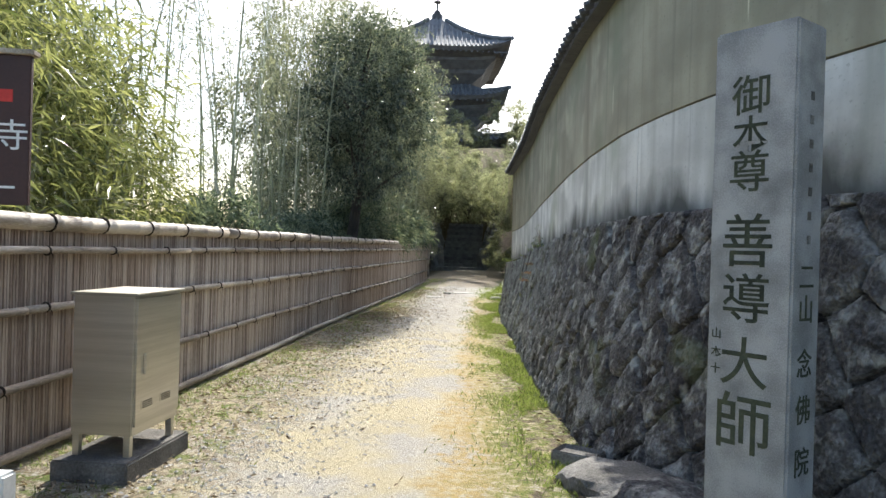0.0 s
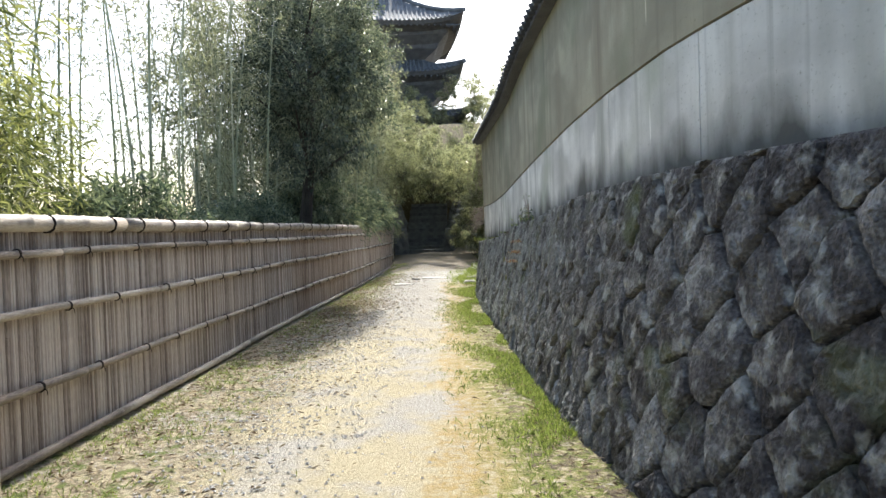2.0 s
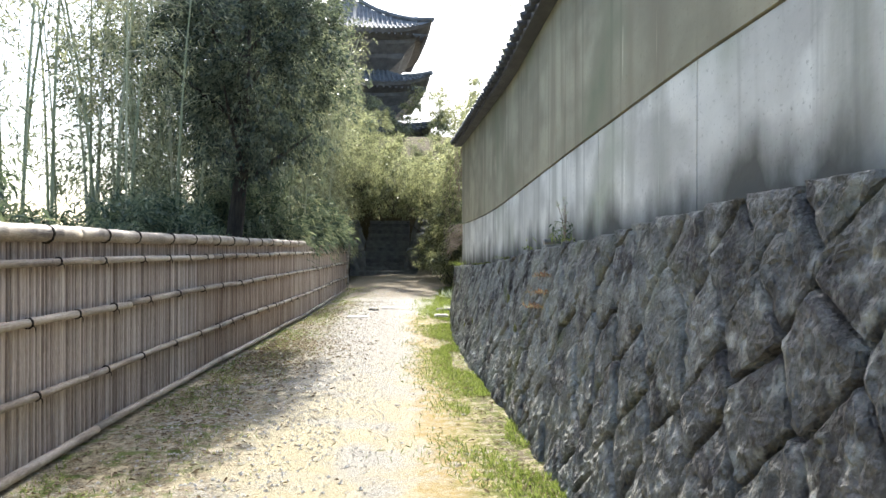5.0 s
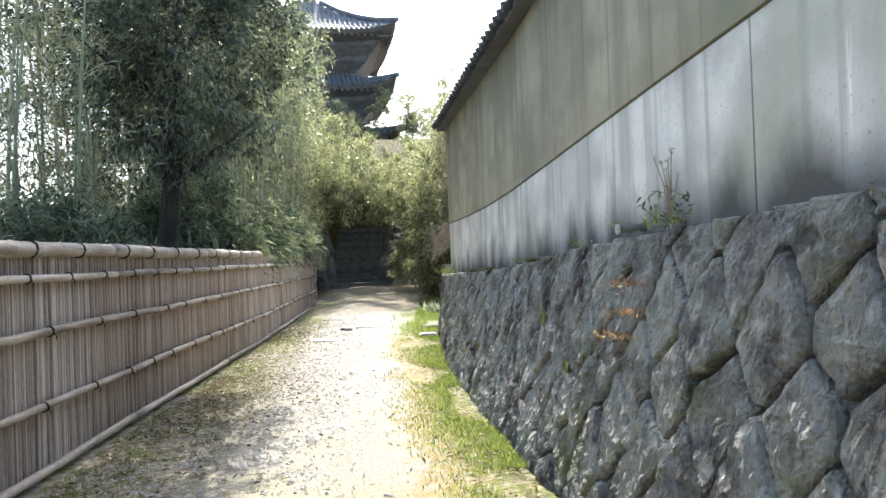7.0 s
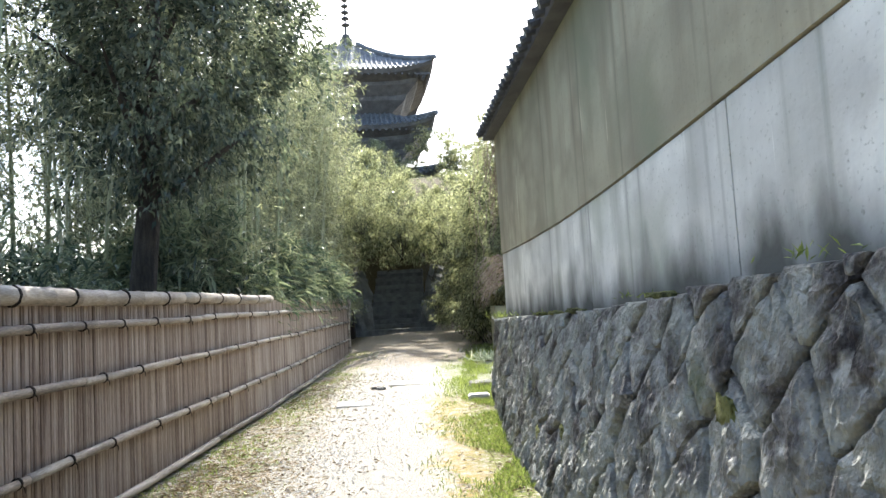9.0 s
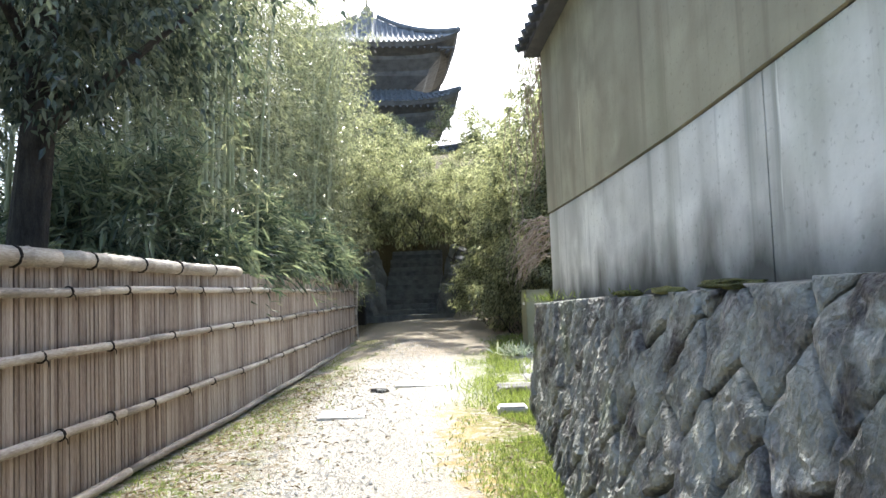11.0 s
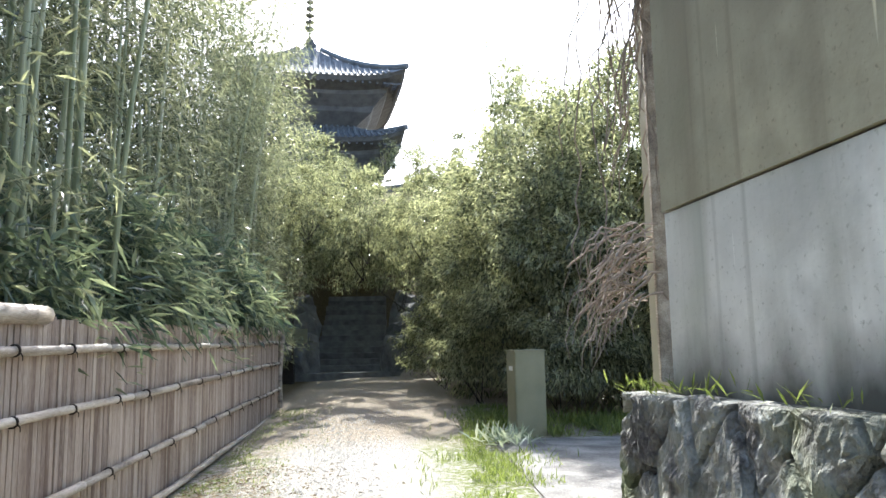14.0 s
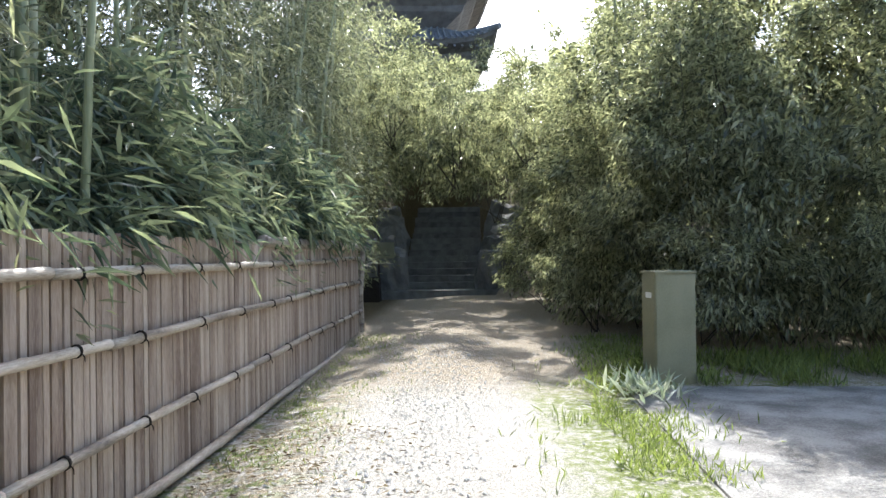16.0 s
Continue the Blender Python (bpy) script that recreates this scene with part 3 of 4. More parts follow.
def build_fence():
    fence = tagged(empty("bamboo_fence", (0, 0, 0)), "weathered split-bamboo fence with tied horizontal poles", "fence")
    # vertical sticks: single ones beside the first half of the lane, the rest joined
    stick_meshes = []
    for k in range(6):
        r = 0.0125 + 0.0012 * k
        v, f = tube([(0, 0, 0.05), (0, 0, 0.6 + 0.1 * k), (0.002, 0, 0.605 + 0.1 * k), (0, 0, 1.66)], [r, r, r * 1.12, r], 6)
        me = bpy.data.meshes.new("stick")
        me.from_pydata([tuple(p) for p in v], [], f)
        me.materials.append(M_STICK)
        stick_meshes.append(me)
    y, far, count = -4.0, [], 0
    while y < FENCE_END:
        wide = 0.027 if y < 15 else min(0.056, 0.027 + (y - 15) * 0.005)
        x = fence_x(y) - 0.03 + RNG.uniform(-0.005, 0.005)
        lean = RNG.uniform(-0.006, 0.006)
        if 6.0 <= y < 14.0 and count < 300:
            shared("stick", stick_meshes[count % 6], fence, pose(x, y, 0, math.degrees(lean), 0, RNG.uniform(0, 360)))
            count += 1
        else:
            top = 1.66 + RNG.uniform(-0.015, 0.015)
            far.append(tube([(x, y, 0.05), (x, y - lean, top)], [wide * 0.5] * 2, 5))
        y += wide * RNG.uniform(0.92, 1.26)
    ob = mesh_ob("sticks", *join(far), M_STICKS, fence)
    ob["kind"] = "stuff"
    # added dark sheet: shade in the gaps between sticks, put into its colour
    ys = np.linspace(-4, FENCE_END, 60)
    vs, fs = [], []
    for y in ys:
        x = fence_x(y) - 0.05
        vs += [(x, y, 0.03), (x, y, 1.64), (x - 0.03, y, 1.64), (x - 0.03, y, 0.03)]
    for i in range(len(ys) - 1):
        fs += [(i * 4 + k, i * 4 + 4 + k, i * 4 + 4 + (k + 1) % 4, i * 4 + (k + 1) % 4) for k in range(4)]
    mesh_ob("rear_mat", vs, fs, M_BARK_GAPS, fence)
    # the cord that ties the poles
    ringv, ringf = tube([(math.cos(a) * 1.0, 0, math.sin(a) * 1.0) for a in np.linspace(0, 2 * math.pi, 11)], [0.16] * 11, 5)
    tail, tailf = tube([(0.95, 0, -0.2), (1.4, 0.2, -0.9), (1.35, 0.35, -1.7)], [0.12, 0.12, 0.08], 4)
    tv, tf = join([(ringv, ringf), ([p + Vector((0, 0.3, 0)) for p in ringv], ringf), (tail, tailf)])
    plain_tie = bpy.data.meshes.new("tie")
    pv, pf = join([(ringv, ringf), ([p + Vector((0, 0.3, 0)) for p in ringv], ringf)])
    plain_tie.from_pydata([tuple(p * 0.9) for p in pv], [], pf)
    plain_tie.materials.append(M_CORD)
    tie = bpy.data.meshes.new("tie")
    tie.from_pydata([tuple(p) for p in tv], [], tf)
    tie.materials.append(M_CORD)
    for z, r, name in ((1.66, 0.06, "top_pole"), (1.45, 0.03, "rail"), (1.05, 0.031, "rail"), (0.53, 0.031, "rail"), (0.07, 0.036, "foot_pole")):
        y = -4.0
        while y < FENCE_END - 0.5:
            end = min(y + RNG.uniform(3.0, 4.4), FENCE_END)
            if r > 0.05 and 16 < y < 24:
                end = 21.3 if y < 21 else end
            drop = RNG.uniform(-0.008, 0.008)
            pts = [(fence_x(q) + (0.0 if r > 0.05 else r), q, z + drop + 0.006 * math.sin(q * 1.7 + z * 9)) for q in np.linspace(y, end, 6)]
            rr = r * RNG.uniform(0.92, 1.08)
            pole = mesh_ob(name, *culm(pts, rr, 0.36, 9, RNG.uniform(0, 1)), M_RAIL, fence, smooth=True)
            if z > 0.3:
                q = y + 0.2 + RNG.uniform(0, 0.3)
                while q < end - 0.05:
                    c = rr * 1.12
                    shared("tie", plain_tie if r > 0.05 else tie, pole, Matrix.Translation((fence_x(q) + (0.0 if r > 0.05 else r), q, z + drop)) @ Matrix.Diagonal((c, min(c, 0.04), c, 1)))
                    q += RNG.uniform(0.62, 0.95)
            y = end + 0.005 if not (r > 0.05 and end == 21.3) else 25.8
    # end post where the fence stops before the steps
    part("end_post", join_post(), M_RAIL, fence, "sun-bleached bamboo end post")


def join_post():
    bm = bmesh.new()
    me = bpy.data.meshes.new("tmp")
    v, f = culm([(fence_x(FENCE_END) + 0.05, FENCE_END + 0.05, 0), (fence_x(FENCE_END) + 0.02, FENCE_END + 0.06, 0.8), (fence_x(FENCE_END) + 0.08, FENCE_END + 0.05, 1.72)], 0.045, 0.4, 8)
    me.from_pydata([tuple(p) for p in v], [], f)
    bm.from_mesh(me)
    bpy.data.meshes.remove(me)
    return bm


# ---- things by the entrance ----
def build_pillar():
    a, b = Vector((1.445, 3.25, 0)), Vector((1.725, 2.947, 0))
    ang = math.degrees(math.atan2(b.y - a.y, b.x - a.x))
    w, d, h = (b - a).length, 0.26, 2.64
    pil = tagged(empty("stone_pillar", a), "tall grey granite pillar with carved dark characters", "pillar")
    pil.rotation_euler = (0, 0, radians(ang))
    bm = box_bm(0, w, 0, d, -0.1, h, 0.012)
    for v in bm.verts:
        if v.co.z > h - 0.05:
            v.co.z += 0.05 * (1 - abs(v.co.x / w - 0.5) * 2) * 0.4
    part("shaft", bm, M_GRANITE, pil)

    def carve(text, x, z, size, mat_, flip=False):
        cu = bpy.data.curves.new("carved_character", "FONT")
        cu.body, cu.size, cu.align_x, cu.extrude = text, size, "CENTER", 0.002
        cu.offset = 0.0013 * size / 0.25
        ob = new("carved_character", cu)
        dg = bpy.context.evaluated_depsgraph_get()
        me = bpy.data.meshes.new_from_object(ob.evaluated_get(dg))
        bpy.data.objects.remove(ob)
        me.materials.clear()
        me.materials.append(mat_)
        o = shared("carved_character", me, pil)
        o.matrix_basis = pose(w + 0.001, x, z, 90, 0, 90) if flip else pose(x, -0.001, z, 90, 0, 0)
        o["label"] = "carved character"
        return o

    for text, z, size in (("御", 2.245, 0.2), ("本", 2.065, 0.185), ("尊", 1.88, 0.21), ("善", 1.53, 0.27), ("導", 1.265, 0.25), ("大", 0.965, 0.25), ("師", 0.655, 0.3)):
        carve(text, w * 0.47, z, size, M_CUT)
    for text, z in (("山", 1.16), ("本", 1.07), ("十", 0.99)):
        carve(text, 0.05, z, 0.055, M_CUT)
    for text, z in (("二", 1.42), ("山", 1.27), ("念", 1.02), ("佛", 0.81), ("院", 0.57)):
        carve(text, d * 0.5, z, 0.14, M_CUT, True)
    for k in range(7):
        part("carved_mark", box_bm(w + 0.001, w + 0.003, d * 0.46, d * 0.58, 1.62 + 0.11 * k, 1.66 + 0.11 * k), M_CONCRETE, pil)


def build_cabinet():
    x0, x1, y0, y1, z0, z1 = -2.36, -1.93, 4.0, 4.62, 0.27, 1.2
    tagged(part("concrete_plinth", box_bm(-2.42, -1.9, 3.88, 4.74, -0.05, 0.13, 0.012), M_CONCRETE), "worn concrete plinth under a steel cabinet", "plinth")
    cab = tagged(empty("steel_cabinet", (0, 0, 0)), "brushed stainless steel outdoor cabinet on short legs", "cabinet")
    part("body", box_bm(x0, x1 - 0.012, y0, y1, z0, z1 - 0.02, 0.006), M_STEEL, cab)
    bm = box_bm(x0 - 0.02, x1 + 0.02, y0 - 0.02, y1 + 0.02, z1 - 0.02, z1, 0.005)
    part("lid", bm, M_STEEL, cab)
    door = part("door", box_bm(x1 - 0.011, x1 + 0.004, y0 + 0.012, y1 - 0.012, z0 + 0.06, z1 - 0.035, 0.003), M_STEEL, cab)
    part("handle", box_bm(x1 + 0.004, x1 + 0.022, y0 + 0.1, y0 + 0.125, 0.66, 0.8, 0.004), M_STEEL, door, "small chrome handle")
    for a in (y0 + 0.08, y0 + 0.33):
        vent = part("vent", box_bm(x1 + 0.004, x1 + 0.008, a, a + 0.15, 0.43, 0.49, 0.001), M_STEEL, door)
        for k in range(4):
            part("slot", box_bm(x1 + 0.008, x1 + 0.0095, a + 0.01, a + 0.14, 0.438 + 0.013 * k, 0.444 + 0.013 * k), M_CORD, vent)
    for a in (x0 + 0.03, x1 - 0.05):
        for b in (y0 + 0.03, y1 - 0.03):
            part("leg", box_bm(a - 0.022, a + 0.022, b - 0.022, b + 0.022, 0.13, z0, 0.003), M_STEEL, cab)


def build_sign():
    sg = tagged(empty("signboard", (-2.54, 2.72, 0)), "dark brown signboard with white and red lettering", "sign")
    sg.rotation_euler = (0, 0, radians(14))
    part("board", box_bm(-0.75, 0.68, -0.015, 0.015, 1.70, 2.43, 0.004), M_BOARD, sg)
    part("top_strip", box_bm(-0.77, 0.70, -0.04, 0.04, 2.43, 2.455, 0.004), M_RAIL, sg)
    for x in (-0.6, 0.3):
        part("post", box_bm(x - 0.03, x + 0.03, 0.016, 0.06, -0.05, 2.4, 0.004), M_WOOD, sg)
    part("lettering_bar", box_bm(0.42, 0.6, -0.019, -0.0155, 2.2, 2.26), M_PAINT_R, sg, "red lettering")
    cu = bpy.data.curves.new("lettering", "FONT")
    cu.body, cu.size, cu.extrude = "寺", 0.16, 0.0015
    ob = new("lettering", cu)
    me = bpy.data.meshes.new_from_object(ob.evaluated_get(bpy.context.evaluated_depsgraph_get()))
    bpy.data.objects.remove(ob)
    me.materials.clear()
    me.materials.append(M_PAINT_W)
    shared("lettering", me, sg, pose(0.52, -0.0175, 1.98, 90, 0, 0))["label"] = "white lettering"
    part("lettering_bar", box_bm(0.5, 0.62, -0.019, -0.0155, 1.78, 1.792), M_PAINT_W, sg, "white lettering")


def boulder(name, at, size, mat_, label, category, seed, squash=1.0, group=""):
    bm = bmesh.new()
    bmesh.ops.create_icosphere(bm, subdivisions=3, radius=1)
    for v in bm.verts:
        c = v.co
        k = 1 + 0.35 * noise.noise(c * 1.2 + Vector((seed, 0, 0))) + 0.12 * noise.noise(c * 4 + Vector((0, seed, 0)))
        v.co = Vector((max(-0.8, min(0.8, c.x)) * size[0], max(-0.8, min(0.8, c.y)) * size[1], max(-0.6, min(0.62, c.z)) * size[2])) * k
    ob = tagged(part(name, bm, mat_), label, category, group)
    ob.location = at
    ob.rotation_euler = (RNG.uniform(-0.08, 0.08), RNG.uniform(-0.08, 0.08), seed * 1.7)
    return ob


def build_small_stones():
    boulder("rock", (1.25, 4.35, 0.06), (0.42, 0.36, 0.16), M_CONCRETE, "flat weathered rock at the foot of the wall", "rock", 2.0)
    boulder("rock", (1.55, 3.85, 0.05), (0.40, 0.34, 0.2), M_STONE, "dark rough rock beside the granite pillar", "rock", 5.0)
    boulder("rock", (1.05, 3.75, 0.03), (0.22, 0.26, 0.1), M_STONE, "low dark rock half sunk in grass", "rock", 7.0)
    tray = tagged(empty("stone_trough", (1.0, 4.92, 0)), "small grey stone trough lying by the wall", "trough")
    tray.rotation_euler = (0, 0, radians(-28))
    bm = box_bm(-0.17, 0.17, -0.12, 0.12, -0.03, 0.1, 0.01)
    topf = max(bm.faces, key=lambda f: f.calc_center_median().z)
    bmesh.ops.inset_region(bm, faces=[topf], thickness=0.02, depth=-0.03)
    part("basin", bm, M_CONCRETE, tray)
    for x0, x1, y0, y1, rz, lab in ((-2.05, -1.55, 20.3, 20.75, 6, "pale flat stepping slab in gravel"), (-1.47, -0.78, 22.55, 23.1, 2, "pale rectangular stepping slab in gravel")):
        cx, cy = (x0 + x1) / 2, (y0 + y1) / 2
        bm = box_bm(x0 - cx, x1 - cx, y0 - cy, y1 - cy, -0.05, 0.018, 0.012)
        ob = tagged(part("stepping_slab", bm, M_SLAB), lab, "slab", "stepping slabs")
        ob.location = (cx, cy, ground_z(cx, cy))
        ob.rotation_euler = (0, radians(1.5), radians(rz))
    boulder("rock", (-1.6, 22.2, 0.1), (0.14, 0.1, 0.05), M_STONE, "small dark stone in the gravel", "rock", 3.3)
    tagged(part("kerb_block", box_bm(-0.18, 0.12, 20.25, 20.5, 0.0, 0.17, 0.02), M_SLAB), "pale stone block at the wall's end", "block")
    boulder("rock", (0.12, 21.9, 0.1), (0.3, 0.35, 0.12), M_CONCRETE, "flat grey stone among grass", "rock", 9.1)
    tagged(part("pavement", box_bm(0.3, 6.5, 21.6, 26.6, -0.05, 0.11, 0.02), M_CONCRETE), "rough grey concrete pad beside the lane", "pavement", kind="structure")
    pole = tagged(part("marker_post", box_bm(-0.06, 0.06, -0.06, 0.06, -0.05, 0.34, 0.015), M_PAINT_W), "short white plastic marker post", "post")
    pole.location = (-2.1, 3.02, 0)
    post = tagged(empty("utility_box", (0.67, 26.62, 0.12)), "upright olive-beige steel utility box in weeds", "utility box")
    post.rotation_euler = (0, 0, radians(12))
    part("body", box_bm(0, 0.45, 0, 0.34, -0.1, 1.16, 0.01), M_BEIGE, post)
    part("lid", box_bm(-0.012, 0.462, -0.012, 0.352, 1.16, 1.185, 0.006), M_BEIGE, post)
    plate = part("door", box_bm(-0.008, -0.0005, 0.02, 0.32, 0.1, 1.12, 0.002), M_BEIGE, post)
    part("label_plate", box_bm(-0.012, -0.0085, 0.08, 0.22, 0.9, 0.96), M_PAINT_W, plate, "pale label plate")


# ---- steps into the wood ----
def build_steps():
    st = tagged(empty("stone_steps", (-2.5, 38.0, 0)), "worn stone steps climbing under dark bamboo", "stairs")
    z0 = ground_z(-2.5, 37.9)
    part("landing", box_bm(-1.55, 1.55, -0.5, 0.4, z0 - 0.3, z0 + 0.14, 0.02), M_STEP, st)
    for k in range(14):
        part("step", box_bm(-1.05 + RNG.uniform(-0.03, 0.03), 1.05 + RNG.uniform(-0.03, 0.03), 0.4 + 0.34 * k, 0.4 + 0.34 * k + 0.6, z0 - 0.2 + 0.18 * k, z0 + 0.14 + 0.18 * (k + 1), 0.02), M_STEP, st)
    for side, x in ((-1, -3.85), (1, -1.1)):
        for k in range(5):
            boulder("boulder", (x + side * 0.15 + 0.1 * k * side, 38.1 + 0.9 * k, z0 + 0.55 + 0.35 * k), (0.48, 0.7, 1.05), M_STEP, "large dark mossy boulder flanking stone steps", "boulder", side * 3 + k * 1.3 + 11, group="boulders beside the steps")
    nt_ = tagged(empty("notice_board", (-4.02, 37.4, 0)), "small pale notice on a thin post by the steps", "sign")
    part("post", box_bm(-0.03, 0.03, -0.03, 0.03, z0 - 0.1, z0 + 1.7, 0.004), M_WOOD, nt_)
    part("panel", box_bm(-0.16, 0.42, -0.05, -0.032, z0 + 1.0, z0 + 1.42, 0.004), M_BEIGE, nt_)
    bn = tagged(part("dark_bin", box_bm(-0.22, 0.22, -0.22, 0.22, -0.05, 0.62, 0.03), M_CORD), "dark bin standing beside stone steps", "bin")
    bn.location = (-4.15, 37.0, ground_z(-4.15, 37.0))


# ---- pagoda on the hill ----
def roof_shape(half, rise, thick, top_half=0.4, n=16):
    """A hipped roof with hollow slopes and lifted corners, from the eaves at z 0; four faces, then the under side."""
    vs, fs = [], []

    def lift(t):
        return 0.11 * half * abs(t) ** 4

    for side in range(4):
        ca, sa = math.cos(side * math.pi / 2), math.sin(side * math.pi / 2)
        o = len(vs)
        for j in range(9):
            s = j / 8
            h = half + (top_half - half) * s
            for i in range(n + 1):
                t = -1 + 2 * i / n
                x, y, z = t * h, -h, rise * (0.62 * s + 0.38 * s * s) + lift(t) * (1 - s) ** 2
                vs.append((x * ca - y * sa, x * sa + y * ca, z))
        for j in range(8):
            fs += [(o + j * (n + 1) + i, o + j * (n + 1) + i + 1, o + (j + 1) * (n + 1) + i + 1, o + (j + 1) * (n + 1) + i) for i in range(n)]
    return vs, fs, lift


def build_pagoda():
    pg = tagged(empty("pagoda", (-8.4, 74.3, 0)), "dark three-storey wooden pagoda with grey tiled roofs", "pagoda")
    pg.rotation_euler = (0, 0, radians(8))
    for tier, (z, half, body) in enumerate(((21.0, 7.1, 2.9), (16.3, 7.0, 3.1), (11.8, 7.2, 3.3))):
        rise = 4.6 if tier == 0 else 2.2
        vs, fs, lift = roof_shape(half, rise, 0.3, 0.5 if tier == 0 else body)
        roof = mesh_ob("roof", vs, fs, M_KAWARA, pg, smooth=True)
        roof.location = (0, 0, z)
        rows = []
        for side in range(4):
            ca, sa = math.cos(side * math.pi / 2), math.sin(side * math.pi / 2)
            for x in np.arange(-half + 0.3, half, 0.42):
                line = []
                for s in np.linspace(0, 1, 7):
                    h = half + ((0.5 if tier == 0 else body) - half) * s
                    if abs(x) > h:
                        break
                    t = x / h
                    line.append((x * ca + h * sa, x * sa - h * ca, rise * (0.62 * s + 0.38 * s * s) + lift(t) * (1 - s) ** 2 + 0.05))
                if len(line) > 1:
                    rows.append(tube(line, [0.11] * len(line), 5))
        ob = mesh_ob("tile_rows", *join(rows), M_KAWARA, roof)
        ob["kind"] = "stuff"
        hips = [tube([((half + 0.1 + (-half + 0.5) * s) * a, (half + 0.1 + (-half + 0.5) * s) * b, rise * (0.62 * s + 0.38 * s * s) + lift(1) * (1 - s) ** 2 + 0.15) for s in np.linspace(0, 0.95 if tier == 0 else 0.45, 8)], [0.22] * 8, 6) for a in (-1, 1) for b in (-1, 1)]
        for h_ in hips:
            mesh_ob("hip_ridge", *h_, M_KAWARA, roof)
        # eave underside: a lifted rim, then tiers of brackets stepping in to the wall
        rings = [(half - 0.05, 0.0, 1), (half - 0.25, -0.3, 1), (half * 0.83, -0.75, 0.6), (half * 0.81, -1.0, 0.4), (half * 0.69, -1.7, 0.2), (half * 0.66, -2.0, 0), (body * 1.22, -2.9, 0), (body * 1.14, -3.2, 0), (body, -4.0, 0)]
        vs, fs = [], []
        n = 16
        for h, dz, lf in rings:
            for side in range(4):
                ca, sa = math.cos(side * math.pi / 2), math.sin(side * math.pi / 2)
                for i in range(n):
                    t = -1 + 2 * i / n
                    vs.append((t * h * ca + h * sa, t * h * sa - h * ca, z + dz + lift(t) * lf))
        m = 4 * n
        for r in range(len(rings) - 1):
            fs += [(r * m + i, r * m + (i + 1) % m, (r + 1) * m + (i + 1) % m, (r + 1) * m + i) for i in range(m)]
        mesh_ob("eave_bracket_tier", vs, fs, M_HAZED_TIMBER, pg)
        raft = bmesh.new()
        for x in np.arange(-half + 0.5, half - 0.4, 0.55):
            box_bm(x - 0.07, x + 0.07, -half + 0.25, -body, z - 0.42, z - 0.28, 0, raft)
            box_bm(half - 1.6, half - 0.3, x - 0.07, x + 0.07, z - 0.40, z - 0.26, 0, raft)
        part("rafters", raft, M_HAZED_TIMBER, pg)["kind"] = "stuff"
        part("storey", box_bm(-body, body, -body, body, z - 5.2, z - 2.5), M_HAZED_TIMBER, pg)
        part("balcony", box_bm(-body - 0.5, body + 0.5, -body - 0.5, body + 0.5, z - 4.4, z - 4.2), M_HAZED_TIMBER, pg)
    part("podium", box_bm(-5.5, 5.5, -5.5, 5.5, 4.5, 8.4, 0.1), M_CONCRETE, pg)
    line = [(0, 0, 25.3), (0, 0, 26.2), (0, 0, 26.25), (0, 0, 26.6), (0, 0, 26.65), (0, 0, 35)]
    sp = mesh_ob("spire", *tube(line, [0.6, 0.6, 0.35, 0.35, 0.1, 0.06], 8), M_TILE, pg)
    for k in range(9):
        mesh_ob("spire_ring", *tube([(0, 0, 27.5 + 0.6 * k), (0, 0, 27.62 + 0.6 * k)], [0.42 - 0.02 * k] * 2, 10), M_TILE, sp)


# ---- plants ----
def unit(v):
    return v / np.maximum(1e-9, np.linalg.norm(v, axis=1))[:, None]


def leaf_data(centers, dirs, length, width):
    """Folded four-cornered leaves from their stalk ends, directions, lengths and widths."""
    n = len(centers)
    d = unit(dirs)
    side = unit(np.cross(d, RNG.normal(size=(n, 3)) * 0.55 + np.array([0, 0, 1.0])))
    up = np.cross(side, d)
    mid = centers + d * length[:, None] * 0.4
    v = np.empty((n, 4, 3))
    v[:, 0] = centers
    v[:, 1] = mid + side * width[:, None] / 2 + up * width[:, None] * 0.15
    v[:, 2] = centers + d * length[:, None] - np.array([0, 0, 1.0]) * length[:, None] * 0.12
    v[:, 3] = mid - side * width[:, None] / 2 + up * width[:, None] * 0.15
    return v.reshape(-1, 3)


def leaf_mesh(name, centers, dirs, length, width, mat_):
    v = leaf_data(np.asarray(centers), np.asarray(dirs), np.asarray(length), np.asarray(width))
    n = len(v)
    me = bpy.data.meshes.new(name)
    me.from_pydata(v.tolist(), [], np.arange(n).reshape(-1, 4).tolist())
    me.materials.append(mat_)
    return me


def sprays(tips, outward, per, length, width, droop, mat_, name="foliage"):
    """Fans of leaves at the twig tips."""
    tips, outward = np.repeat(np.asarray(tips), per, 0), np.repeat(np.asarray(outward), per, 0)
    n = len(tips)
    c = tips + RNG.normal(size=(n, 3)) * length * 0.55
    d = outward * 0.7 + RNG.normal(size=(n, 3)) * 0.55 + np.array([0, 0, -droop])
    return leaf_mesh(name, c, d, length * RNG.uniform(0.6, 1.25, n), width * RNG.uniform(0.7, 1.25, n), mat_)


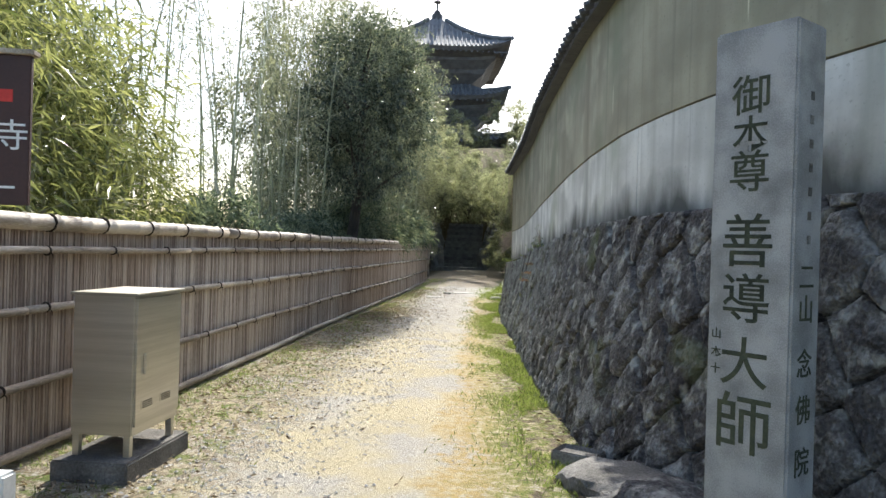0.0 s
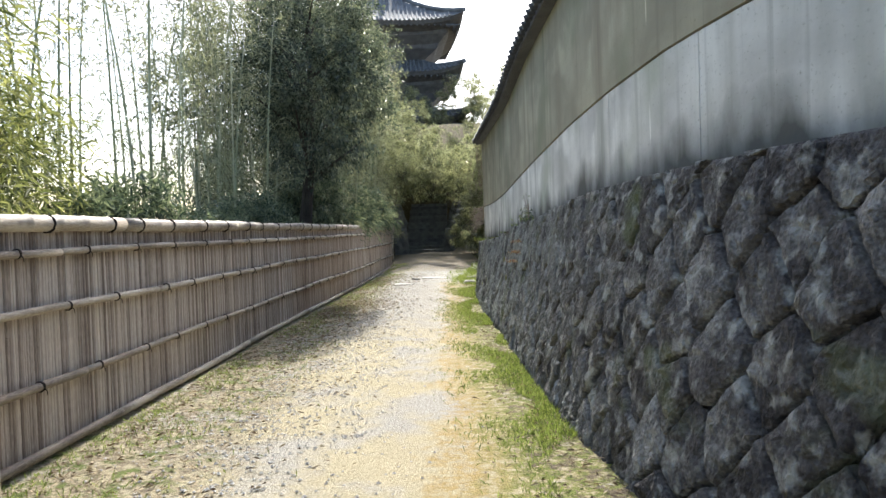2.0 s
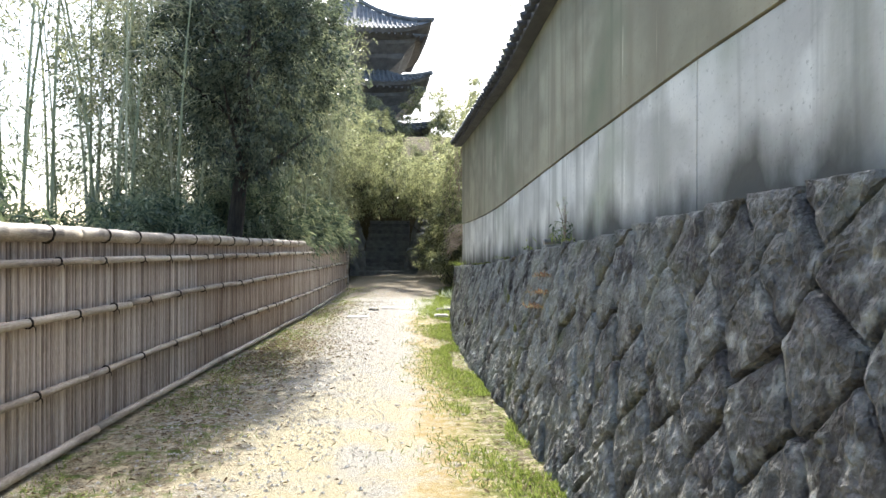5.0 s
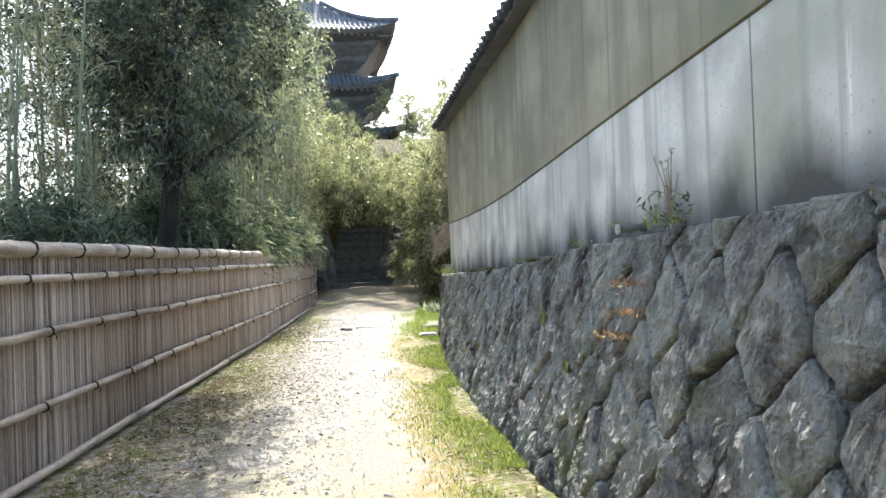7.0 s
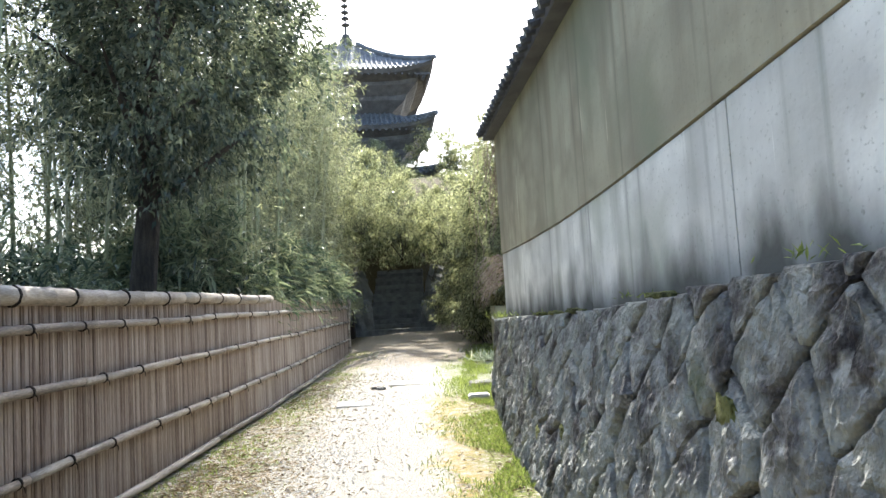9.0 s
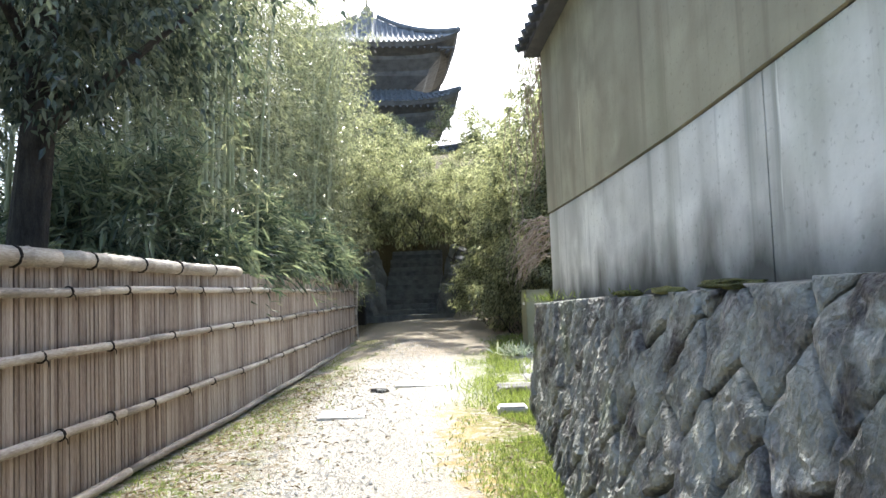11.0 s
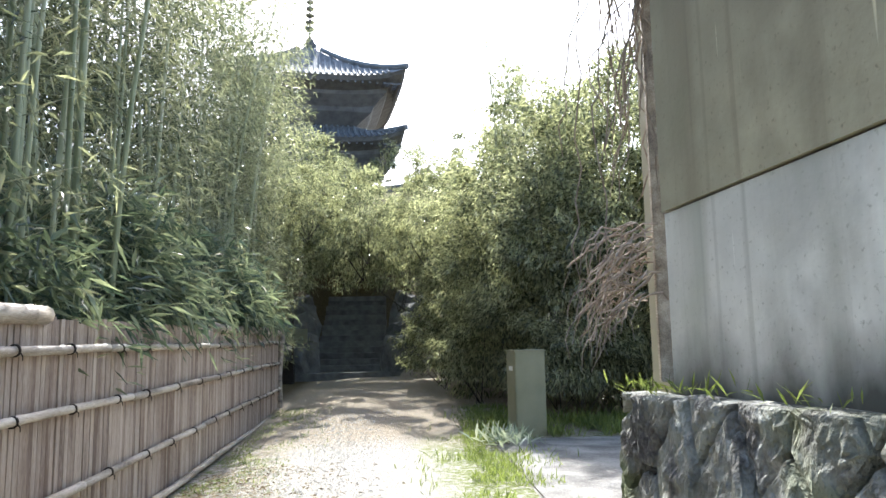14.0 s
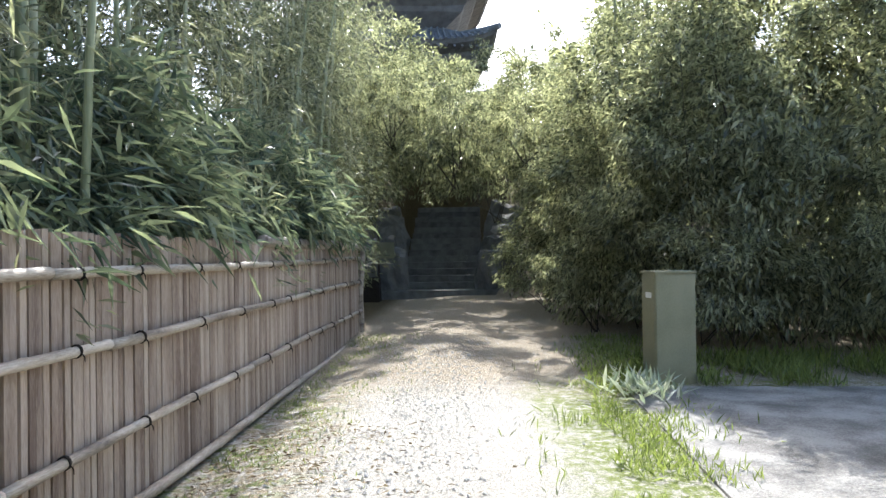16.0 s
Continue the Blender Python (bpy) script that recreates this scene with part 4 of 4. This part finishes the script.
def bamboo_clump(label, height, stems, twigs, spread=0.5, leaf=0.15, low=0.25, mat_=None, reach=1.0, thick=1.0):
    """Several arching culms with side twigs and hanging leaves."""
    plant = tagged(empty("bamboo_clump"), label, "bamboo", "bamboo beside the lane")
    tips, outs, twig_parts = [], [], []
    for s in range(stems):
        a, r = RNG.uniform(0, 6.28), RNG.uniform(0.1, spread)
        foot = np.array([math.cos(a) * r, math.sin(a) * r, -0.2])
        h = height * RNG.uniform(0.8, 1.1)
        bend = np.array([math.cos(a), math.sin(a), 0]) * RNG.uniform(0.04, 0.13) * h
        line = [foot + np.array([0, 0, h]) * t + bend * t ** 2.6 for t in np.linspace(0, 1, 9)]
        rad = RNG.uniform(0.026, 0.046) * thick
        pts = []
        mesh_ob("culm", *tube([tuple(p) for p in line], [rad * (1 - 0.75 * t) for t in np.linspace(0, 1, 9)], 7), M_BAMBOO, plant, smooth=True)
        for k in range(twigs // stems):
            t = low + (1 - low) * RNG.uniform() ** 0.8
            b = RNG.uniform(0, 6.28)
            o = np.array([math.cos(b), math.sin(b), RNG.uniform(0.0, 0.6)])
            p = foot + np.array([0, 0, h]) * t + bend * t ** 2.6
            q = p + o * RNG.uniform(0.2, 1.0) * reach * (1.15 - 0.6 * t)
            tips.append(q)
            outs.append(o)
            if k % 4 == 0:
                twig_parts.append(tube([tuple(p), tuple((p + q) / 2 + np.array([0, 0, 0.06])), tuple(q)], [0.006, 0.005, 0.003], 3))
    mesh_ob("twigs", *join(twig_parts), M_BAMBOO, plant)["kind"] = "stuff"
    shared("foliage", sprays(tips, outs, 9, leaf, leaf * 0.15, 0.55, mat_ or L_BAMBOO), plant)
    return plant


def bush(label, size, tips, per, leaf, width, mat_, name="shrub", droop=0.3, hollow=0.35):
    """A dense shrub: stems from the ground and leaf sprays through an uneven, lumpy body."""
    plant = tagged(empty(name), label, "shrub", "undergrowth")
    pts, outs = [], []
    seed = RNG.uniform(0, 50)
    lumps = []
    for k in range(max(14, tips // 26)):
        d = RNG.normal(size=3)
        d /= np.linalg.norm(d)
        r = (hollow + (1 - hollow) * RNG.uniform() ** 0.5) * (1 + 0.3 * noise.noise((d[0] * 1.8 + seed, d[1] * 1.8, d[2] * 1.8)))
        lumps.append((d, np.array([d[0] * size[0] * r, d[1] * size[1] * r, size[2] * (1 + d[2] * r)]), RNG.uniform(0.07, 0.15)))
    while len(pts) < tips:
        d, mid, wide = lumps[int(RNG.integers(len(lumps)))]
        p = mid + RNG.normal(size=3) * wide * np.array([size[0], size[1], size[2] * 0.6])
        if p[2] > 0.05 + (1.35 if name == "low_bamboo" else 0):
            pts.append(p)
            outs.append(d)
    stems = [tube([(RNG.uniform(-0.2, 0.2), RNG.uniform(-0.2, 0.2), -0.2), tuple(pts[k] * 0.5), tuple(pts[k] * 0.95)], [0.014, 0.01, 0.004], 4) for k in range(5)]
    mesh_ob("stems", *join(stems), M_BARK_GAPS, plant)["kind"] = "stuff"
    shared("foliage", sprays(pts, outs, per, leaf, width, droop, mat_), plant)
    return plant


def spread_copies(first, spots):
    """The built plant goes to the first spot, copies to the rest: (x, y, turn, scale)."""
    for k, (x, y, turn, sc) in enumerate(spots):
        m = Matrix.Translation((x, y, ground_z(x, y))) @ Matrix.Rotation(radians(turn), 4, "Z") @ Matrix.Diagonal((sc, sc, sc, 1))
        if k == 0:
            first.matrix_basis = m
        else:
            copy = copy_thing(first, m)
            copy.matrix_basis = m


def build_dark_tree():
    tree = tagged(empty("evergreen_tree", (-3.85, 18.5, 0)), "dense dark glossy-leaved evergreen tree behind the fence", "tree")
    limbs = [tube([(0, 0, -0.2), (-0.1, 0.05, 1.5), (0.1, 0, 3.2), (0.2, 0.1, 6.5)], [0.2, 0.16, 0.12, 0.03], 9)]
    mesh_ob("trunk", *limbs[0], M_BARK_GAPS, tree, smooth=True)
    for k in range(12):
        a, z = k * 2.4, 2.7 + 0.3 * k
        r = RNG.uniform(0.9, 1.4)
        mesh_ob("limb", *tube([(0.05, 0, z), (0.5 * r * math.cos(a), 0.5 * r * math.sin(a), z + 0.5), (r * math.cos(a), r * math.sin(a), z + 1.0)], [0.06, 0.04, 0.012], 6), M_BARK_GAPS, tree)
    tips, outs = [], []
    for k in range(150):
        d = RNG.normal(size=3)
        d /= np.linalg.norm(d)
        lump = 1 + 0.2 * noise.noise((d[0] * 2.6, d[1] * 2.6, d[2] * 2.6 + 3))
        r = (0.35 + 0.65 * RNG.uniform() ** 0.4) * lump
        mid = np.array([0.3 + d[0] * 1.7 * r, d[1] * 1.75 * r, 5.3 + d[2] * 2.5 * r])
        wide = RNG.uniform(0.14, 0.3)
        for j in range(24):
            p = mid + RNG.normal(size=3) * wide
            if p[2] > 2.7:
                tips.append(p)
                outs.append(d)
    shared("crown", sprays(tips, outs, 11, 0.10, 0.042, 0.2, L_DARK), tree)


def build_plants():
    build_dark_tree()
    tall = bamboo_clump("tall slender green bamboo with hanging leaves behind the fence", 9.4, 4, 800, 0.8, 0.16, 0.14, None, 1.3)
    spread_copies(tall, [(-4.4, 21.6, 0, 1.0), (-4.6, 23.2, 80, 0.98), (-5.2, 22.4, 140, 1.05), (-4.3, 25.0, 200, 0.95), (-5.6, 24.6, 20, 1.05), (-4.4, 27.2, 310, 0.95), (-5.8, 27.0, 100, 1.0),
                         (-4.5, 29.4, 60, 0.9), (-6.0, 30.0, 250, 1.05), (-4.8, 32.2, 170, 0.92), (-6.6, 20.6, 35, 1.0), (-7.2, 23.5, 290, 1.1), (-7.5, 27.5, 10, 1.1), (-5.2, 34.5, 120, 1.0), (-6.8, 33.6, 220, 1.1), (-4.5, 30.9, 75, 1.0), (-4.7, 32.9, 265, 1.0), (-4.9, 34.8, 330, 1.0), (-6.3, 25.8, 15, 1.1), (-8.2, 25.4, 185, 1.15), (-5.1, 35.6, 45, 0.85), (-4.75, 33.9, 150, 0.86)])
    airy = bamboo_clump("airy young bamboo with thin culms behind the fence", 7.0, 4, 240, 0.9, 0.15, 0.3)
    spread_copies(airy, [(-5.0, 12.6, 0, 1.0), (-6.2, 15.4, 190, 1.0), (-4.7, 15.6, 250, 0.9), (-6.0, 17.6, 30, 1.05), (-6.8, 19.0, 150, 1.1), (-5.4, 19.8, 75, 1.0), (-7.2, 13.6, 310, 1.1), (-6.6, 11.8, 200, 1.0)])
    near = bamboo_clump("leafy yellow-green bamboo leaning over the fence", 4.4, 6, 560, 0.9, 0.2, 0.28, L_NEAR, 1.15)
    spread_copies(near, [(-4.3, 4.2, 0, 1.0), (-4.5, 5.6, 70, 1.05), (-4.4, 7.2, 140, 0.92), (-5.6, 6.2, 200, 1.2), (-5.4, 8.2, 260, 1.0), (-4.3, 2.4, 320, 1.05), (-5.8, 3.6, 40, 1.2), (-6.8, 8.8, 110, 1.15), (-4.6, 0.6, 15, 1.0), (-4.6, 9.0, 185, 0.72), (-6.4, 10.6, 235, 0.8)])
    sasa = bush("low broad-leaved bamboo crowding over the fence top", (0.85, 0.95, 1.35), 300, 9, 0.21, 0.035, L_SASA, "low_bamboo", 0.55)
    spots = [(-4.35 + 0.1 * math.sin(k * 2.1), 9.6 + 1.05 * k, k * 67, 0.85 + 0.1 * math.sin(k * 1.3)) for k in range(10)]
    spots += [(-4.25 + 0.1 * math.sin(k * 2.1), 20.2 + 0.95 * k, k * 67, 1.18 + 0.1 * math.sin(k * 1.7)) for k in range(12)]
    spread_copies(sasa, spots)
    stout = bamboo_clump("stout pale green bamboo culms leaning over the fence", 8.5, 6, 150, 0.6, 0.15, 0.62, None, 1.1, 1.3)
    spread_copies(stout, [(-3.9, 23.2, 0, 1.0), (-4.0, 22.1, 130, 0.95)])
    backing = bush("dark broad-leaved evergreens standing behind bamboo", (1.9, 1.9, 3.7), 1000, 9, 0.15, 0.05, L_DARK, "evergreen_tree", 0.3, 0.3)
    spread_copies(backing, [(-7.0, 26.0, 0, 1.05), (-6.8, 28.8, 110, 1.05), (-6.8, 31.8, 40, 1.1), (-9.6, 27.5, 300, 1.3)])
    # thicket beyond the wall's end and over the steps
    thicket = bush("tall dense small-leaved thicket beside the lane", (2.0, 1.9, 3.3), 1700, 9, 0.16, 0.046, L_OLIVE, "thicket", 0.45, 0.55)
    spread_copies(thicket, [(3.0, 29.2, 0, 0.95), (1.85, 29.3, 45, 0.72), (1.35, 31.0, 15, 0.72), (5.2, 28.8, 70, 1.0), (7.6, 28.4, 130, 1.05), (1.9, 31.4, 200, 0.98), (4.4, 31.6, 310, 1.15), (1.0, 33.6, 20, 0.68), (2.8, 34.2, 100, 1.1),
                            (1.0, 36.4, 150, 0.74), (1.4, 39.4, 220, 0.8), (-5.7, 37.4, 280, 0.85), (-6.0, 40.4, 340, 1.05), (6.6, 32.0, 60, 1.2), (9.6, 28.6, 190, 1.1), (-5.6, 34.2, 240, 0.75)])
    reed = bamboo_clump("green bamboo rising out of a thicket", 6.8, 5, 420, 0.8, 0.13, 0.3, L_OLIVE)
    spread_copies(reed, [(3.0, 30.6, 0, 1.05), (5.0, 30.2, 90, 1.1), (1.7, 33.2, 250, 1.2), (2.8, 32.4, 160, 1.22)])
    dense = bush("rounded olive-green bushes closing over the steps", (1.6, 1.5, 1.5), 640, 9, 0.15, 0.036, L_OLIVE, "overhanging_shrub", 0.35)
    m_spots = [(-2.6, 38.6, 3.0, 0, 1.0), (-4.4, 38.2, 2.6, 90, 0.95), (-0.9, 37.8, 2.5, 180, 1.0), (-1.6, 40.4, 3.3, 40, 1.25), (-3.9, 40.6, 3.6, 120, 1.2), (-2.6, 43.0, 3.4, 200, 1.2), (0.8, 41.0, 3.5, 260, 1.2), (-5.6, 42.4, 3.6, 310, 1.3), (-2.0, 36.6, 3.3, 70, 0.95), (-3.6, 37.2, 4.4, 130, 1.0), (0.1, 35.8, 3.1, 250, 1.0), (-2.5, 44.5, 2.8, 15, 1.3), (-2.4, 42.2, 3.7, 95, 1.1), (-0.4, 32.2, 3.2, 35, 0.6), (-1.7, 33.8, 3.4, 155, 0.6), (-3.0, 33.0, 3.9, 275, 0.55),
               (0.25, 35.6, 0.1, 20, 0.8), (0.6, 30.6, 0.1, 80, 0.72), (0.1, 33.4, 0.1, 140, 0.68), (2.0, 28.2, 0.1, 230, 0.75), (3.8, 27.7, 0.1, 290, 0.75), (5.6, 27.5, 0.1, 330, 0.8), (-5.6, 35.4, 0.2, 170, 0.85), (-5.0, 33.2, 0.2, 10, 0.8)]
    for k, (x, y, z, turn, sc) in enumerate(m_spots):
        m = Matrix.Translation((x, y, z if z > 1 else ground_z(x, y) + z)) @ Matrix.Rotation(radians(turn), 4, "Z") @ Matrix.Diagonal((sc, sc, sc, 1))
        ob = dense if k == 0 else copy_thing(dense, m)
        ob.matrix_basis = m
    # woods on the temple hill
    wood = bush("round-crowned hillside trees below the pagoda", (2.6, 2.6, 3.0), 900, 9, 0.2, 0.07, L_OLIVE, "hillside_tree", 0.2)
    spread_copies(wood, [(-0.4, 47, 0, 0.5), (2.6, 46, 60, 0.66), (5.4, 44, 120, 1.05), (-6.4, 44, 200, 1.05), (-10, 46, 260, 0.9), (9, 42, 300, 1.1), (-14, 44, 30, 1.0), (1.5, 53, 90, 0.45), (6, 52, 150, 1.2), (-4, 54, 20, 0.4), (12, 48, 70, 1.2), (-12, 54, 240, 1.1), (1.4, 69.5, 40, 1.2), (-1.0, 66.0, 170, 0.95), (4.6, 67, 290, 1.25), (8.5, 66, 110, 1.2), (-4.2, 64.5, 75, 0.85), (-7.5, 64.5, 215, 0.85), (-11, 64.5, 305, 0.9)])
    tw = bamboo_clump("sparse leafy bamboo rising behind the wall", 6.2, 4, 150, 0.7, 0.15, 0.45)
    spread_copies(tw, [(2.6, 21.8, 0, 1.15), (3.4, 18.6, 120, 1.05)])


def build_ground_cover():
    def scatter(n, fx, y0, y1):
        y = RNG.uniform(y0, y1, n)
        x = np.array([fx(v) for v in y])
        return x, y, np.array([ground_z(a, b) for a, b in zip(x, y)])

    # grass verge at the wall's foot and round the concrete pad
    parts_ = []
    x, y, z = scatter(32000, lambda v: foot_x(min(v, 20.9)) - 0.02 - abs(RNG.normal()) * (0.32 + 0.18 * noise.noise((v * 0.9, 3.0, 0.0))), 3.6, 21.0)
    parts_.append((x, y, z, 0.05))
    x, y, z = scatter(9000, lambda v: 0.05 + RNG.normal() * 0.3 + max(0, v - 25) * 0.12, 20.5, 30.0)
    parts_.append((x, y, z, 0.10))
    x, y, z = scatter(9000, lambda v: RNG.uniform(0.3, 6.5), 26.5, 28.2)
    parts_.append((x, y, z, 0.2))
    x, y, z = scatter(14000, lambda v: fence_x(v) + 0.1 + abs(RNG.normal()) * 0.5, -1, 31)
    parts_.append((x, y, z, 0.045))
    for (x, y, z, h), lab in zip(parts_, ("short green grass along the wall's foot", "bright grass tufts beside the lane", "lush dark weeds behind the concrete pad", "thin grass along the fence foot")):
        keep = np.array([noise.noise((a * 1.7, b * 1.1, h * 40)) > -0.12 for a, b in zip(x, y)])
        c = np.stack([x, y, z], 1)[keep]
        n = len(c)
        d = RNG.normal(size=(n, 3)) * 0.5 + np.array([0, 0, 1.0])
        ob = shared("grass", leaf_mesh("grass", c, d, h * RNG.uniform(0.5, 1.7, n), 0.006 + 0.05 * h * RNG.uniform(0.6, 1.3, n), L_GRASS), None)
        tagged(ob, lab, "grass", kind="stuff")
    # dry leaves by the fence and on the verge
    x, y, z = scatter(8500, lambda v: fence_x(v) + 0.15 + abs(RNG.normal()) * 0.7, -1, 25)
    x2, y2, z2 = scatter(1500, lambda v: foot_x(min(v, 20.9)) - 0.05 - abs(RNG.normal()) * 0.3, 3.6, 21)
    y3 = RNG.normal(size=2600) * 1.3 + 16.0
    x3 = np.array([fence_x(v) for v in y3]) + 0.25 + np.abs(RNG.normal(size=2600)) * 0.62
    c = np.stack([np.concatenate([x, x2, x3]), np.concatenate([y, y2, y3]), np.concatenate([z, z2, np.zeros(2600)]) + 0.02], 1)
    n = len(c)
    d = RNG.normal(size=(n, 3)) * np.array([1, 1, 0.15])
    ob = shared("leaf_litter", leaf_mesh("leaf_litter", c, d, RNG.uniform(0.03, 0.075, n), RNG.uniform(0.01, 0.022, n), L_DRY), None)
    tagged(ob, "scattered dry brown leaves on the ground", "leaf litter", kind="stuff")
    # loose gravel on the track
    x, y, z = scatter(9000, lambda v: -1.3 + 0.5 * RNG.normal() - 0.02 * v, -1, 30)
    vs, fs = [], []
    for a, b, c0 in zip(x, y, z):
        r = RNG.uniform(0.006, 0.02)
        o = len(vs)
        w = RNG.uniform(0, 6.28)
        vs += [(a + r * math.cos(w + k * 1.57) * RNG.uniform(0.7, 1.2), b + r * math.sin(w + k * 1.57), c0 + 0.006) for k in range(4)] + [(a, b, c0 + 0.006 + r * 0.6)]
        fs += [(o + k, o + (k + 1) % 4, o + 4) for k in range(4)]
    tagged(mesh_ob("gravel", vs, fs, M_SLAB), "loose pale grey gravel on the lane", "gravel", kind="stuff")


def build_wall_plants():
    # dry vine hanging over the corner of the wall
    vine = tagged(empty("dry_vine", (0.36, 20.32, 3.7)), "tangled leafless brown vine hanging off the wall corner", "vine")
    strands = []
    for k in range(34):
        x, y, z = RNG.uniform(-0.1, 0.25), RNG.uniform(-0.15, 0.2), RNG.uniform(-0.1, 0.3)
        line = [(x, y, z)]
        n = int(RNG.uniform(6, 15))
        for s in range(n):
            x += RNG.normal() * 0.035 - 0.004
            y += RNG.normal() * 0.03 + 0.006
            z -= RNG.uniform(0.06, 0.2)
            line.append((x, y, z))
        strands.append(tube(line, [0.0045] * (len(line) - 1) + [0.002], 4))
    mesh_ob("hanging_strands", *join(strands), M_TWIG, vine)["kind"] = "stuff"
    strands = []
    for k in range(46):
        z = RNG.uniform(-2.05, -1.6)
        x, y = RNG.uniform(0.0, 0.15), RNG.uniform(0.0, 0.3)
        fall = RNG.uniform(0.05, 0.55)
        line = [(x, y, z)]
        for s in range(int(RNG.uniform(4, 9))):
            step = RNG.uniform(0.015, 0.075)
            x -= step
            y += RNG.normal() * 0.045
            z -= step * (fall + 0.1 * s) + RNG.normal() * 0.03
            line.append((x, y, z))
            if s > 2 and RNG.uniform() < 0.6:
                strands.append(tube([(x, y, z), (x - 0.03, y + RNG.normal() * 0.03, z - 0.07), (x - 0.035 + RNG.normal() * 0.03, y, z - 0.17)], [0.0035, 0.003, 0.0015], 4))
        strands.append(tube(line, [0.006] * (len(line) - 1) + [0.002], 4))
    mesh_ob("side_twigs", *join(strands), M_TWIG, vine)["kind"] = "stuff"
    # tufts on the ledge, moss pads, weeds in the joints
    def tuft(name, at, n, h, w, mat_, label, wide=0.08):
        c = np.array(at) + RNG.normal(size=(n, 3)) * np.array([wide, wide * 1.6, 0.01])
        d = RNG.normal(size=(n, 3)) * np.array([0.7, 0.7, 0.3]) + np.array([-0.25, 0, 0.9])
        tagged(shared(name, leaf_mesh(name, c, d, h * RNG.uniform(0.5, 1.3, n), w * RNG.uniform(0.7, 1.3, n), mat_), None), label, "weed", "weeds on the stone wall", "stuff")

    for y, n, h in ((20.2, 40, 0.09), (19.95, 30, 0.08), (19.5, 22, 0.12), (18.9, 16, 0.1), (17.2, 20, 0.05), (14.2, 20, 0.05), (12.6, 24, 0.06), (11.2, 30, 0.08)):
        tuft("ledge_weed", (wall_x(y) - 0.1, y, stone_top(y) + 0.01), n, h, 0.01, L_GRASS, "green weeds rooted along the wall ledge")
    # drain stub and a tall dry weed on the ledge
    y = 11.7
    stub = tagged(empty("drain_pipe", (wall_x(y) - 0.09, y, stone_top(y) + 0.045)), "short dark drain pipe stub lying on the ledge", "pipe")
    v, f = tube([(0.1, 0, 0.004), (0.0, 0.0, 0.0), (-0.06, 0.0, -0.002)], [0.024, 0.024, 0.024], 10)
    mesh_ob("pipe", v, f, M_STEP, stub)
    v, f = tube([(-0.06, 0, -0.002), (-0.075, 0, -0.003)], [0.03, 0.03], 10)
    mesh_ob("rim", v, f, M_SLAB, stub)
    weed = tagged(empty("dry_weed", (wall_x(11.15) - 0.1, 11.15, stone_top(11.15))), "tall thin weed with pale seed heads on the ledge", "weed")
    for k in range(7):
        dx, dy, h = RNG.uniform(-0.12, 0.02), RNG.uniform(-0.16, 0.2), RNG.uniform(0.12, 0.36)
        mesh_ob("stalk", *tube([(0, 0, -0.01), (dx * 0.4, dy * 0.4, h * 0.6), (dx, dy, h)], [0.004, 0.003, 0.002], 4), M_TWIG, weed)
        c = np.array([dx, dy, h]) + RNG.normal(size=(26, 3)) * 0.005
        shared("seed_head", leaf_mesh("seed_head", c, RNG.normal(size=(26, 3)), RNG.uniform(0.012, 0.022, 26), np.full(26, 0.005), L_PALE), weed)
    c = RNG.normal(size=(70, 3)) * np.array([0.05, 0.13, 0.05]) + np.array([-0.02, 0, 0.09])
    shared("leaves", leaf_mesh("leaves", c, RNG.normal(size=(70, 3)), RNG.uniform(0.04, 0.08, 70), np.full(70, 0.018), L_SASA), weed)
    for y, v in ((11.4, 1.32), (11.36, 1.18), (11.42, 1.05)):
        p = on_face(y, v, 0.06)
        tuft("wall_weed", p, 90, 0.04, 0.014, L_RED, "reddish yellow weed growing from a stone joint", 0.05)
    tuft("variegated_shrub", (0.42, 26.1, 0.15), 150, 0.26, 0.035, L_PALE, "small pale variegated shrub in front of the box", 0.16)
    for y, r, v in ((15.9, 0.3, None), (16.6, 0.22, None), (14.0, 0.22, None), (17.3, 0.3, None), (13.0, 0.14, 1.0), (12.3, 0.12, 0.75), (15.4, 0.13, 0.5), (16.2, 0.14, 0.35)):
        bm = bmesh.new()
        bmesh.ops.create_icosphere(bm, subdivisions=3, radius=1)
        for q in bm.verts:
            q.co *= 1 + 0.5 * noise.noise(q.co * 2.2 + Vector((y, 0, 0)))
            q.co = Vector((q.co.x * (0.06 if v is None else 0.014), q.co.y * (r if v is None else r * 0.7), q.co.z * (0.022 if v is None else r * 0.5)))
        ob = tagged(part("moss_pad", bm, M_MOSS, smooth=True), "yellow-green moss pad on the stone wall", "moss", "moss pads")
        ob.location = (wall_x(y) - 0.08, y, stone_top(y) + 0.005) if v is None else on_face(y, v, 0.03)


build_ground()
build_pillar()
build_cabinet()
build_sign()
build_small_stones()
build_steps()
build_pagoda()
build_plants()
build_ground_cover()
build_wall_plants()
stone_base = build_wall()
build_fence()
rubble(-2.5, 20.45, on_face, stone_top, stone_base)
rubble(0.17, 3.2, on_end, lambda x: 1.16, stone_base)
